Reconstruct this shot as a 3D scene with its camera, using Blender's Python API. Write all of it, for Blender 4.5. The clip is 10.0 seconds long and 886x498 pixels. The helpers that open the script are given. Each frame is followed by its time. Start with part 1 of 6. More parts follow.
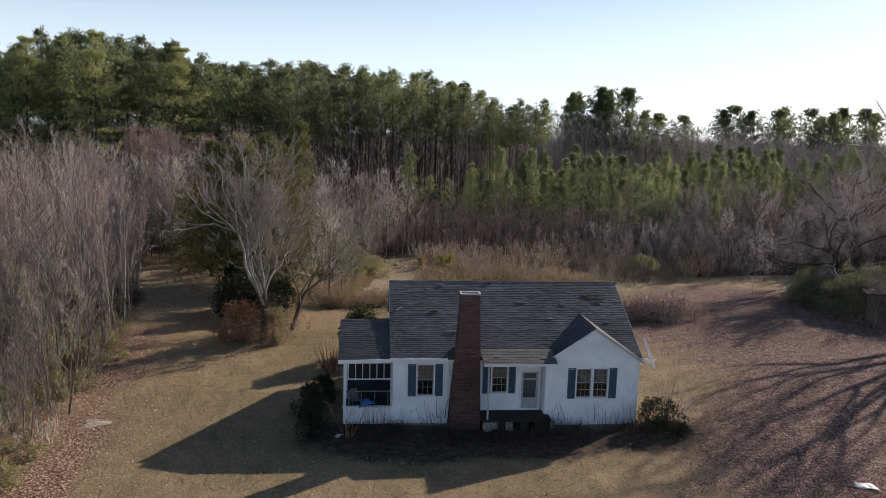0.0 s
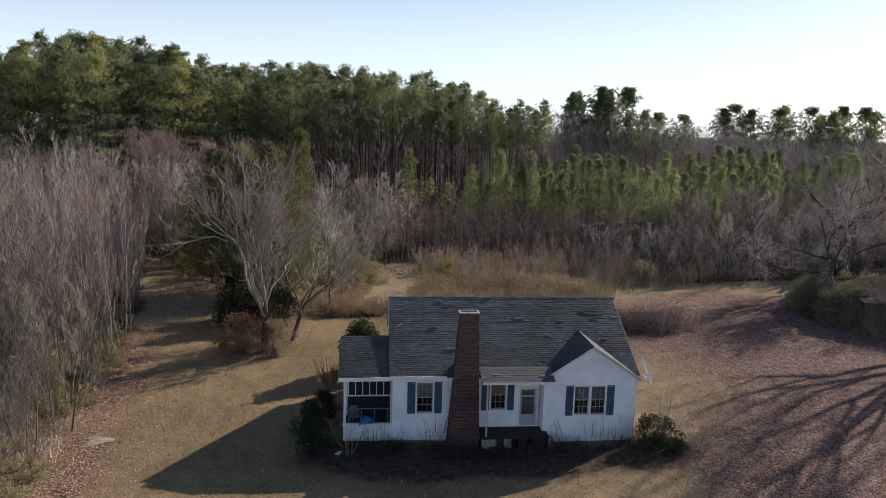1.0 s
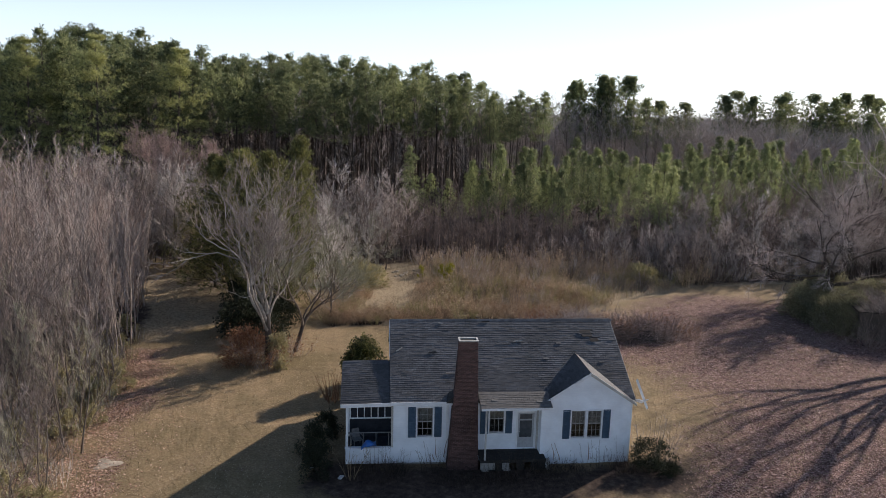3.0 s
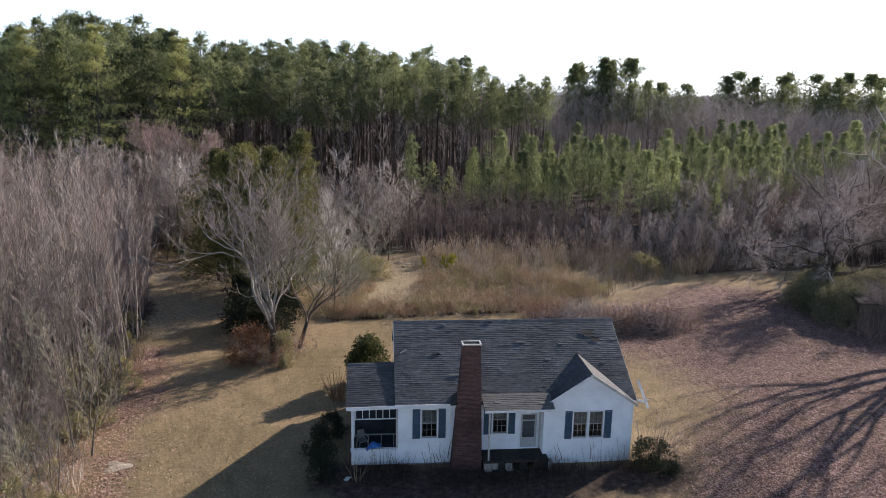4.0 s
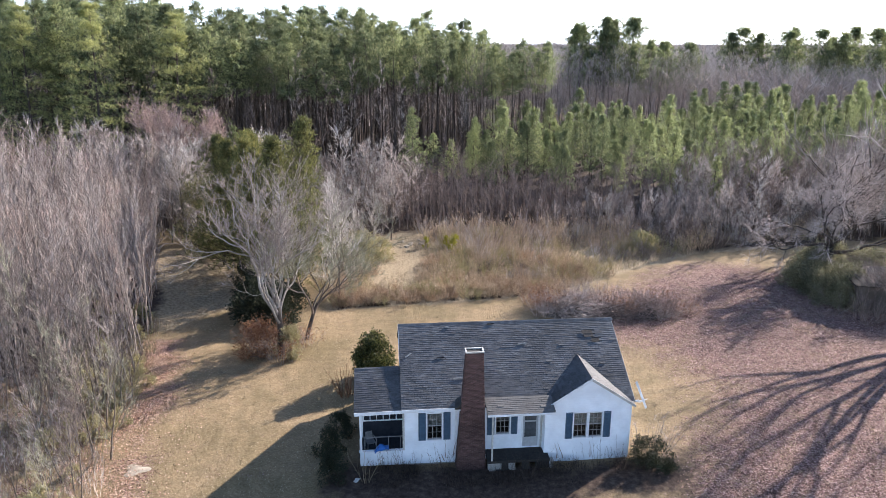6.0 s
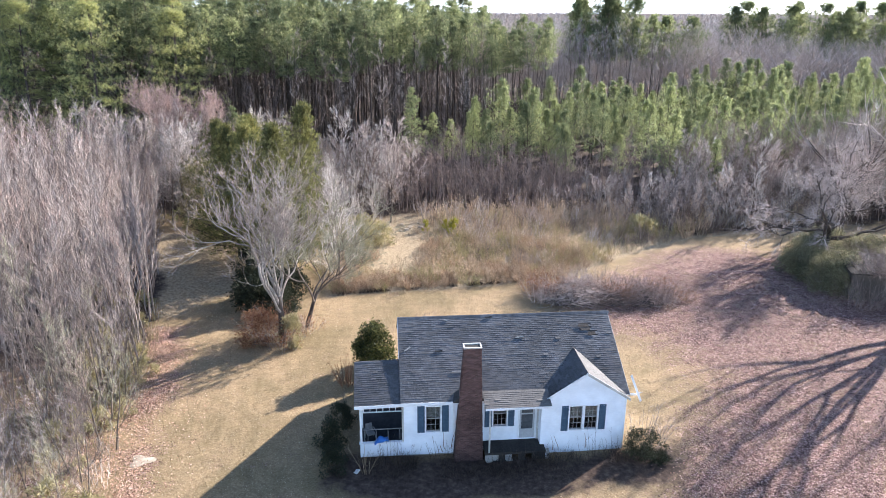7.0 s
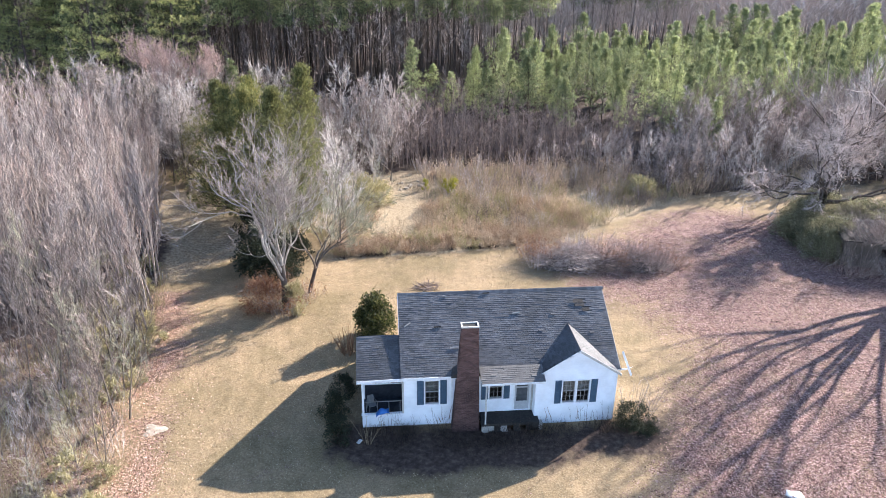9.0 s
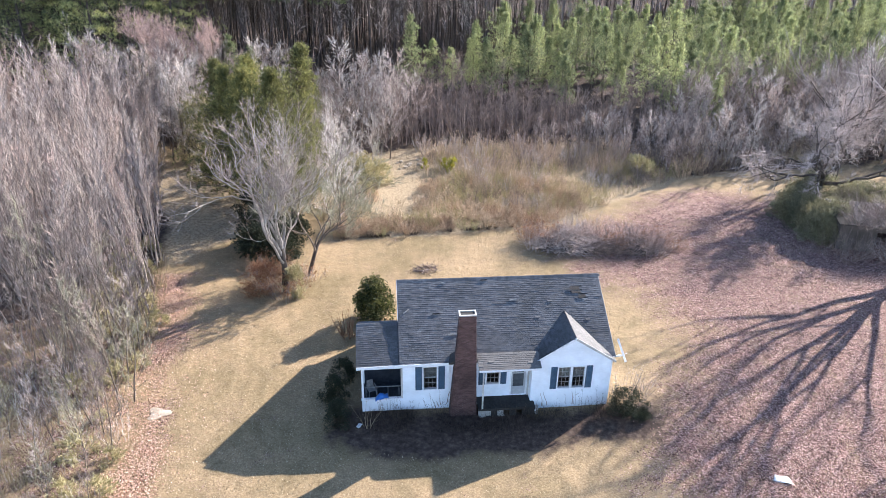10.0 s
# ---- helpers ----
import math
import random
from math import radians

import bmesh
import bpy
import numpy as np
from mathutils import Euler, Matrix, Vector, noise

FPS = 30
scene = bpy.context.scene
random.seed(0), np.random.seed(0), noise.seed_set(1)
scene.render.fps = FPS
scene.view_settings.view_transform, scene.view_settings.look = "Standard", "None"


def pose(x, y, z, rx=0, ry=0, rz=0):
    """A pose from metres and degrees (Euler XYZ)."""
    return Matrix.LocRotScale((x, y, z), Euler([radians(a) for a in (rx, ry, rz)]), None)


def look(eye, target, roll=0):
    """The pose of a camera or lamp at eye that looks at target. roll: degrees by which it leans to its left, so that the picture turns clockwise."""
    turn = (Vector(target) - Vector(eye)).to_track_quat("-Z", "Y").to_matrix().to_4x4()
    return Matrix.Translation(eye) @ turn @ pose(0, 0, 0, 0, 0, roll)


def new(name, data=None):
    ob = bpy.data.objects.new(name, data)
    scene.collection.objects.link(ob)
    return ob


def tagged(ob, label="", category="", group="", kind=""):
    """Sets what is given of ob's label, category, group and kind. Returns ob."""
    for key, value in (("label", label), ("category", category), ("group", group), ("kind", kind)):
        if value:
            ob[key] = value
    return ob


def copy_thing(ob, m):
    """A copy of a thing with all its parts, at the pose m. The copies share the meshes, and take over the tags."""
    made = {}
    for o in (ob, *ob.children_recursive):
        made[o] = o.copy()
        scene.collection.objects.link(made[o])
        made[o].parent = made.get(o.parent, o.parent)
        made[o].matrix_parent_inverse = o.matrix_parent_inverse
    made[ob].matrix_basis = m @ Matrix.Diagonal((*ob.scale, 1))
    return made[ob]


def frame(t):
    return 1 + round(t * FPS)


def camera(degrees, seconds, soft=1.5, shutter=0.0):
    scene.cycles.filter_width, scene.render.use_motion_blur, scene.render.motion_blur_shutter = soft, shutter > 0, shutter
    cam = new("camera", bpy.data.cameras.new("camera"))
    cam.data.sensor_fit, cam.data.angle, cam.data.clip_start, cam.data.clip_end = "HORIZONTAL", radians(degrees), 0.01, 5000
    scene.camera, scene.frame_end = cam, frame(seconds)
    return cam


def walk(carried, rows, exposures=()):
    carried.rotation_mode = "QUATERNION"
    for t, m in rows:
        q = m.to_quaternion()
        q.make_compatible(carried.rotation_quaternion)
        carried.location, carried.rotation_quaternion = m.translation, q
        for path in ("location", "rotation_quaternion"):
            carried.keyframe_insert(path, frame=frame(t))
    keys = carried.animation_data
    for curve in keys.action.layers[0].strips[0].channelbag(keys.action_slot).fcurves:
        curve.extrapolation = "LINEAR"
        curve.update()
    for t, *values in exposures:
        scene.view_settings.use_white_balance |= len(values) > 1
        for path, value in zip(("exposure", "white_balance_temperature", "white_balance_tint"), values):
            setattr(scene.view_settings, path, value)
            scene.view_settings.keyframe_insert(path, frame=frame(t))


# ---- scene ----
cam = camera(64.8, 10.0, soft=0.6)
METRES, EYE, TILT, LEAN, TURN = 14.2, 15.6, -9.2, -1.5, 0.0
ROWS = [
    (0.0, 0.0, 0.0, 0.0, -0.0, 0.0, 0.0),
    (0.5, 0.0031, -0.0111, 0.0436, 0.01, -0.14, 0.01),
    (1.0, 0.0056, -0.0211, 0.0891, 0.04, -0.4, 0.04),
    (1.5, 0.0076, -0.0315, 0.1352, 0.06, -0.72, 0.09),
    (2.0, 0.01, -0.0449, 0.1822, 0.09, -1.07, 0.06),
    (2.5, 0.0119, -0.0543, 0.2284, 0.11, -1.45, 0.02),
    (4.0, 0.0067, -0.0811, 0.3715, 0.22, -3.71, 0.53),
    (4.5, 0.0049, -0.0892, 0.4256, 0.26, -4.64, 0.76),
    (5.0, 0.0038, -0.0973, 0.4834, 0.29, -5.55, 1.02),
    (6.5, 0.0133, -0.1213, 0.6498, 0.34, -8.61, 1.33),
    (7.0, 0.0176, -0.1286, 0.7016, 0.35, -9.84, 1.23),
    (7.5, 0.0202, -0.1372, 0.7512, 0.37, -11.12, 1.15),
    (8.0, 0.022, -0.1456, 0.7991, 0.37, -12.38, 1.12),
    (8.5, 0.0237, -0.1532, 0.8454, 0.38, -13.67, 1.02),
    (9.0, 0.0271, -0.1592, 0.8925, 0.41, -14.93, 1.04),
    (9.5, 0.0307, -0.1648, 0.9378, 0.41, -16.19, 0.95),
    (10.0, 0.034, -0.17, 0.9831, 0.43, -17.45, 0.86),
]
EXPOSURES = [(0.0, 0.25, 6480, 14), (2.5, 0.32, 6430, 14), (4.5, 0.87, 6150, 14), (5.5, 1.3, 6040, 14), (6.5, 1.77, 5960, 13), (8.0, 2.08, 5920, 13), (10.0, 2.03, 5920, 13)]
walk(cam, [(t, pose(0, 0, EYE, TILT, LEAN, TURN) @ pose(METRES * x, METRES * y, METRES * z, 90 + pitch, roll, yaw)) for t, x, y, z, yaw, pitch, roll in ROWS], EXPOSURES)

# ---- sky and sun: low winter sun behind the house, to its far right ----
SUN_TO = Vector((0.68, 0.597, 0.43)).normalized()
world = bpy.data.worlds.new("winter_sky")
scene.world = world
world.use_nodes = True
wn = world.node_tree
wn.nodes.clear()
sky = wn.nodes.new("ShaderNodeTexSky")
sky.sky_type = "NISHITA"
sky.sun_disc = False
sky.sun_elevation = math.asin(SUN_TO.z)
sky.sun_rotation = math.atan2(SUN_TO.x, SUN_TO.y)
sky.air_density, sky.dust_density, sky.ozone_density = 1.0, 0.3, 1.6
bg = wn.nodes.new("ShaderNodeBackground")
bg.inputs["Strength"].default_value = 0.09
wo = wn.nodes.new("ShaderNodeOutputWorld")
# pale winter haze towards the horizon, the same all round
direction = wn.nodes.new("ShaderNodeTexCoord")
height = wn.nodes.new("ShaderNodeSeparateXYZ")
wn.links.new(direction.outputs["Generated"], height.inputs[0])
haze = wn.nodes.new("ShaderNodeMapRange")
haze.interpolation_type = "SMOOTHSTEP"
for key, value in (("From Min", 0.0), ("From Max", 0.32), ("To Min", 0.72), ("To Max", 0.0)):
    haze.inputs[key].default_value = value
wn.links.new(height.outputs[2], haze.inputs["Value"])
veil = wn.nodes.new("ShaderNodeMix")
veil.data_type = "RGBA"
veil.inputs[7].default_value = (9.6, 11.3, 12.8, 1.0)
wn.links.new(haze.outputs["Result"], veil.inputs[0])
wn.links.new(sky.outputs[0], veil.inputs[6])
wn.links.new(veil.outputs[2], bg.inputs[0])
wn.links.new(bg.outputs[0], wo.inputs[0])
sun = new("sun", bpy.data.lights.new("sun", "SUN"))
sun.data.energy, sun.data.angle, sun.data.color = 5.0, radians(0.6), (1.0, 0.9, 0.77)
sun.matrix_world = look((0, 0, 60), Vector((0, 0, 60)) - SUN_TO)


# ---- materials ----
def nodes_of(name):
    m = bpy.data.materials.new(name)
    m.use_nodes = True
    n = m.node_tree
    return m, n, n.nodes["Principled BSDF"]


def add(n, kind, **values):
    node = n.nodes.new(kind)
    for key, value in values.items():
        node.inputs[key].default_value = value
    return node


def ramp(n, source, stops):
    r = n.nodes.new("ShaderNodeValToRGB")
    el = r.color_ramp.elements
    while len(el) < len(stops):
        el.new(0.5)
    for e, (at, c) in zip(el, stops):
        e.position, e.color = at, (*c, 1)
    n.links.new(source, r.inputs[0])
    return r.outputs[0]


def mixed(n, kind, fac, a, b):
    m = n.nodes.new("ShaderNodeMix")
    m.data_type, m.blend_type = "RGBA", kind
    for socket, value in ((m.inputs[0], fac), (m.inputs[6], a), (m.inputs[7], b)):
        if isinstance(value, (int, float)):
            socket.default_value = value
        elif isinstance(value, tuple):
            socket.default_value = (*value, 1)
        else:
            n.links.new(value, socket)
    return m.outputs[2]


def surface(name, low, high, grain=8.0, stain=0.5, stain_amount=0.35, rough=0.85, bump=0.3, vary=0.0, island=0.0, stretch=(1, 1, 1), metal=0.0, bump_size=0.02):
    """Two colours mixed by a fine grain, darkened by large stains, with relief; vary: by object, island: by loose piece."""
    m, n, p = nodes_of(name)
    co = n.nodes.new("ShaderNodeTexCoord")
    mp = n.nodes.new("ShaderNodeMapping")
    mp.inputs["Scale"].default_value = stretch
    n.links.new(co.outputs["Object"], mp.inputs[0])
    fine = add(n, "ShaderNodeTexNoise", Scale=grain, Detail=6.0, Roughness=0.65)
    big = add(n, "ShaderNodeTexNoise", Scale=stain, Detail=4.0, Roughness=0.6)
    n.links.new(mp.outputs[0], fine.inputs["Vector"])
    n.links.new(co.outputs["Object"], big.inputs["Vector"])
    c = ramp(n, fine.outputs["Fac"], [(0.3, low), (0.7, high)])
    dark = ramp(n, big.outputs["Fac"], [(0.35, (1 - stain_amount,) * 3), (0.65, (1.0, 1.0, 1.0))])
    c = mixed(n, "MULTIPLY", 1.0, c, dark)
    if vary:
        info = n.nodes.new("ShaderNodeObjectInfo")
        c = mixed(n, "MULTIPLY", 1.0, c, ramp(n, info.outputs["Random"], [(0.0, (1 - vary,) * 3), (1.0, (1 + vary,) * 3)]))
    if island:
        geo = n.nodes.new("ShaderNodeNewGeometry")
        c = mixed(n, "MULTIPLY", 1.0, c, ramp(n, geo.outputs["Random Per Island"], [(0.0, (1 - island,) * 3), (1.0, (1 + island,) * 3)]))
    n.links.new(c, p.inputs["Base Color"])
    p.inputs["Roughness"].default_value = rough
    p.inputs["Metallic"].default_value = metal
    p.inputs["Specular IOR Level"].default_value = 0.3
    if bump:
        b = add(n, "ShaderNodeBump", Strength=bump, Distance=bump_size)
        n.links.new(fine.outputs["Fac"], b.inputs["Height"])
        n.links.new(b.outputs[0], p.inputs["Normal"])
    return m


def foliage(name, colours, through_light=0.35, vary=0.25, rough=0.6):
    """Leaves or needles: colour by loose piece and by plant, some light comes through."""
    m, n, p = nodes_of(name)
    geo = n.nodes.new("ShaderNodeNewGeometry")
    stops = [(i / max(1, len(colours) - 1), c) for i, c in enumerate(colours)]
    c = ramp(n, geo.outputs["Random Per Island"], stops)
    info = n.nodes.new("ShaderNodeObjectInfo")
    c = mixed(n, "MULTIPLY", 1.0, c, ramp(n, info.outputs["Random"], [(0.0, (1 - vary, 1 - vary, 1 - vary)), (1.0, (1 + vary, 1 + vary * 0.8, 1 + vary * 0.4))]))
    n.links.new(c, p.inputs["Base Color"])
    p.inputs["Roughness"].default_value = rough
    p.inputs["Specular IOR Level"].default_value = 0.25
    t = n.nodes.new("ShaderNodeBsdfTranslucent")
    n.links.new(c, t.inputs[0])
    mx = n.nodes.new("ShaderNodeMixShader")
    mx.inputs[0].default_value = through_light
    n.links.new(p.outputs[0], mx.inputs[1])
    n.links.new(t.outputs[0], mx.inputs[2])
    n.links.new(mx.outputs[0], n.nodes["Material Output"].inputs[0])
    return m


def ground_material():
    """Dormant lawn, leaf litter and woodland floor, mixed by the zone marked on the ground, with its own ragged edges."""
    m, n, p = nodes_of("ground_cover")
    co = n.nodes.new("ShaderNodeTexCoord")
    zone = n.nodes.new("ShaderNodeVertexColor")
    zone.layer_name = "zone"
    sep = n.nodes.new("ShaderNodeSeparateColor")
    n.links.new(zone.outputs[0], sep.inputs[0])

    def tex(scale, detail=6.0, rough=0.65):
        t = add(n, "ShaderNodeTexNoise", Scale=scale, Detail=detail, Roughness=rough)
        n.links.new(co.outputs["Object"], t.inputs["Vector"])
        return t.outputs["Fac"]

    fine, mid, big = tex(9.0), tex(1.1, 5.0), tex(0.14, 4.0)
    lawn = ramp(n, fine, [(0.25, (0.155, 0.108, 0.063)), (0.5, (0.288, 0.213, 0.13)), (0.75, (0.44, 0.342, 0.225))])
    lawn = mixed(n, "MULTIPLY", 1.0, lawn, ramp(n, mid, [(0.3, (0.74, 0.74, 0.72)), (0.7, (1.1, 1.08, 1.05))]))
    lawn = mixed(n, "MULTIPLY", 1.0, lawn, ramp(n, big, [(0.36, (0.72, 0.74, 0.68)), (0.62, (1.1, 1.08, 1.06))]))
    cells = add(n, "ShaderNodeTexVoronoi", Scale=19.0, Randomness=1.0)
    n.links.new(co.outputs["Object"], cells.inputs["Vector"])
    one = n.nodes.new("ShaderNodeSeparateColor")
    n.links.new(cells.outputs["Color"], one.inputs[0])
    litter = ramp(n, one.outputs[0], [(0.06, (0.038, 0.02, 0.017)), (0.3, (0.13, 0.072, 0.062)), (0.7, (0.255, 0.155, 0.14)), (0.95, (0.54, 0.395, 0.375))])
    litter = mixed(n, "MULTIPLY", 1.0, litter, ramp(n, tex(1.7, 5.0, 0.7), [(0.32, (0.42, 0.4, 0.38)), (0.5, (0.9, 0.88, 0.86)), (0.68, (1.3, 1.28, 1.26))]))
    litter = mixed(n, "MULTIPLY", 1.0, litter, ramp(n, tex(5.5, 3.0, 0.6), [(0.35, (0.55, 0.53, 0.51)), (0.6, (1.15, 1.14, 1.12))]))
    # woodland floor, darkened to deepen its shade; also laid before the house
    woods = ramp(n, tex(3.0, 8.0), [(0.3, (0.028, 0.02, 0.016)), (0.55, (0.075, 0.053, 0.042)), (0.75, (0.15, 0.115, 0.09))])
    rough_grass = ramp(n, tex(4.0, 8.0, 0.7), [(0.3, (0.13, 0.095, 0.06)), (0.5, (0.3, 0.232, 0.148)), (0.7, (0.47, 0.375, 0.25))])

    def ragged(channel, texture, spread):
        a = n.nodes.new("ShaderNodeMath")
        a.operation = "MULTIPLY_ADD"
        n.links.new(texture, a.inputs[0])
        a.inputs[1].default_value = spread
        s = n.nodes.new("ShaderNodeMath")
        s.operation = "SUBTRACT"
        n.links.new(channel, s.inputs[0])
        s.inputs[1].default_value = spread * 0.5
        n.links.new(s.outputs[0], a.inputs[2])
        return ramp(n, a.outputs[0], [(0.35, (0, 0, 0)), (0.65, (1, 1, 1))])

    c = mixed(n, "MIX", ragged(sep.outputs[2], mid, 0.8), lawn, rough_grass)
    scatter_by = n.nodes.new("ShaderNodeMath")
    scatter_by.operation = "ADD"
    half = n.nodes.new("ShaderNodeMath")
    half.operation = "MULTIPLY_ADD"
    n.links.new(one.outputs[1], half.inputs[0])
    half.inputs[1].default_value, half.inputs[2].default_value = 0.45, -0.225
    n.links.new(half.outputs[0], scatter_by.inputs[0])
    n.links.new(tex(0.5, 7.0, 0.7), scatter_by.inputs[1])
    c = mixed(n, "MIX", ragged(sep.outputs[0], scatter_by.outputs[0], 1.6), c, litter)
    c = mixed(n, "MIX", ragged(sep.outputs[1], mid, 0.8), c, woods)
    n.links.new(c, p.inputs["Base Color"])
    p.inputs["Roughness"].default_value = 0.95
    p.inputs["Specular IOR Level"].default_value = 0.1
    b = add(n, "ShaderNodeBump", Strength=0.8, Distance=0.05)
    n.links.new(tex(22.0, 8.0, 0.75), b.inputs["Height"])
    n.links.new(b.outputs[0], p.inputs["Normal"])
    return m


def glass_material(name):
    m, n, p = nodes_of(name)
    p.inputs["Base Color"].default_value = (0.75, 0.8, 0.8, 1)
    p.inputs["Roughness"].default_value = 0.08
    p.inputs["Transmission Weight"].default_value = 1.0
    p.inputs["IOR"].default_value = 1.45
    return m


M_GROUND = ground_material()
M_SIDING = surface("white_siding", (0.77, 0.82, 0.89), (0.84, 0.88, 0.93), 3.0, 0.9, 0.14, 0.7, 0.15, stretch=(1, 1, 6))
M_TRIM = surface("white_trim", (0.7, 0.73, 0.77), (0.82, 0.84, 0.87), 6.0, 0.8, 0.15, 0.6, 0.1)
M_OLDTRIM = surface("weathered_trim", (0.38, 0.37, 0.35), (0.62, 0.61, 0.58), 9.0, 1.2, 0.3, 0.75, 0.2)
M_SASH = surface("window_sash", (0.27, 0.27, 0.27), (0.4, 0.395, 0.39), 8.0, 2.0, 0.2, 0.6, 0.1)
M_SHUTTER = surface("slate_blue_paint", (0.055, 0.095, 0.145), (0.085, 0.135, 0.19), 6.0, 1.0, 0.2, 0.55, 0.15, vary=0.1)
M_SHINGLE = surface("asphalt_shingle", (0.066, 0.068, 0.075), (0.148, 0.15, 0.158), 14.0, 0.35, 0.4, 0.85, 0.35, vary=0.2, island=0.22)
M_SHINGLE_PALE = surface("newer_and_sunlit_shingle", (0.085, 0.082, 0.08), (0.16, 0.153, 0.15), 14.0, 0.5, 0.25, 0.85, 0.35, vary=0.15, island=0.12)
M_UNDERLAY = surface("roof_underlay", (0.028, 0.027, 0.027), (0.06, 0.058, 0.055), 6.0, 0.7, 0.3, 0.9, 0.2)
M_BRICK = surface("red_brown_brick", (0.105, 0.06, 0.054), (0.2, 0.12, 0.108), 12.0, 0.5, 0.5, 0.9, 0.4, vary=0.3, island=0.3)
M_MORTAR = surface("old_mortar", (0.17, 0.14, 0.13), (0.3, 0.26, 0.24), 10.0, 0.6, 0.3, 0.95, 0.4)
M_CONCRETE = surface("weathered_concrete", (0.28, 0.27, 0.25), (0.46, 0.44, 0.41), 7.0, 1.0, 0.35, 0.9, 0.3)
M_SOIL = surface("bare_pale_soil", (0.32, 0.265, 0.2), (0.5, 0.43, 0.34), 7.0, 1.0, 0.35, 0.95, 0.4)
# step slab and blocks, with their shade put into the dark colour
M_DARKSLAB = surface("shade_dark_slab", (0.02, 0.019, 0.018), (0.05, 0.046, 0.042), 7.0, 1.0, 0.4, 0.9, 0.3)
M_INSIDE = surface("dim_plaster", (0.10, 0.09, 0.08), (0.16, 0.15, 0.13), 3.0, 0.6, 0.3, 0.9, 0.1)
M_DARKPORCH = surface("dark_blue_porch_inside", (0.012, 0.016, 0.024), (0.03, 0.037, 0.05), 4.0, 0.8, 0.4, 0.7, 0.1)
M_CURTAIN = surface("faded_curtain", (0.27, 0.265, 0.26), (0.4, 0.39, 0.38), 12.0, 2.0, 0.3, 0.9, 0.2, stretch=(4, 4, 0.6))
M_DOOR = surface("grey_storm_door", (0.36, 0.38, 0.4), (0.46, 0.48, 0.5), 6.0, 1.0, 0.15, 0.5, 0.1)
M_DOORGLASS = surface("dusty_door_glass", (0.06, 0.07, 0.08), (0.12, 0.13, 0.14), 2.0, 1.0, 0.3, 0.15, 0.0)
M_GLASS = glass_material("window_glass")
M_BLUE = surface("faded_blue_plastic", (0.02, 0.10, 0.34), (0.04, 0.16, 0.46), 5.0, 2.0, 0.3, 0.5, 0.2)
M_PLASTIC = surface("white_plastic", (0.66, 0.66, 0.64), (0.8, 0.8, 0.78), 5.0, 2.0, 0.2, 0.5, 0.1)
M_DULLPLASTIC = surface("dingy_grey_plastic", (0.13, 0.135, 0.14), (0.22, 0.225, 0.23), 5.0, 2.0, 0.3, 0.6, 0.1)
M_METALROOF = surface("rusted_tin_roof", (0.03, 0.024, 0.02), (0.075, 0.06, 0.052), 3.0, 0.6, 0.5, 0.95, 0.2)
M_OLDWOOD = surface("weathered_boards", (0.07, 0.055, 0.045), (0.17, 0.14, 0.115), 4.0, 0.8, 0.4, 0.9, 0.3, vary=0.2, stretch=(8, 8, 0.6))
M_SAPBARK = surface("sapling_bark", (0.25, 0.205, 0.18), (0.46, 0.39, 0.35), 7.0, 0.9, 0.3, 0.95, 0.3, vary=0.3)
M_BARK = surface("grey_bark", (0.11, 0.085, 0.066), (0.26, 0.215, 0.18), 10.0, 0.8, 0.35, 0.95, 0.5, vary=0.25, stretch=(1, 1, 0.3))
M_DARKBARK = surface("dark_old_bark", (0.06, 0.048, 0.04), (0.15, 0.12, 0.1), 8.0, 0.8, 0.4, 0.95, 0.5, stretch=(1, 1, 0.3))
M_PALEBARK = surface("pale_lichen_bark", (0.26, 0.222, 0.19), (0.5, 0.445, 0.395), 7.0, 0.9, 0.35, 0.95, 0.4, vary=0.25)
M_TWIG = surface("grey_brown_twigs", (0.36, 0.295, 0.26), (0.54, 0.455, 0.41), 2.0, 0.3, 0.2, 0.9, 0.0, vary=0.35, island=0.45)
M_TWIG_PALE = surface("pale_grey_twigs", (0.44, 0.385, 0.345), (0.62, 0.56, 0.51), 2.0, 0.3, 0.2, 0.9, 0.0, vary=0.3, island=0.4)
M_OLIVETWIG = surface("lichen_green_twigs", (0.3, 0.28, 0.19), (0.44, 0.41, 0.29), 2.0, 0.3, 0.2, 0.9, 0.0, vary=0.2, island=0.3)
M_TWIG_RED = surface("reddish_twigs", (0.32, 0.225, 0.195), (0.47, 0.35, 0.31), 2.0, 0.3, 0.2, 0.9, 0.0, vary=0.2, island=0.35)
M_TWIG_DARK = surface("brown_twigs", (0.18, 0.135, 0.115), (0.32, 0.25, 0.22), 2.0, 0.3, 0.2, 0.9, 0.0, vary=0.3, island=0.4)
M_PINEBARK = surface("pine_bark", (0.05, 0.037, 0.032), (0.13, 0.1, 0.088), 6.0, 0.8, 0.4, 0.95, 0.5, vary=0.3, stretch=(1, 1, 0.3))
M_PINE = foliage("pine_needles", [(0.05, 0.068, 0.037), (0.17, 0.203, 0.107), (0.38, 0.415, 0.22)], 0.5, 0.4)
M_PINE_SUN = foliage("yellow_green_pine_needles", [(0.1, 0.115, 0.048), (0.3, 0.318, 0.13), (0.52, 0.52, 0.22)], 0.5, 0.12)
M_PINE_YOUNG = foliage("young_pine_needles", [(0.075, 0.1, 0.05), (0.21, 0.248, 0.125), (0.4, 0.435, 0.235)], 0.45, 0.4)
M_CEDAR = foliage("cedar_sprays", [(0.06, 0.07, 0.03), (0.17, 0.175, 0.065), (0.36, 0.345, 0.13)], 0.4, 0.35)
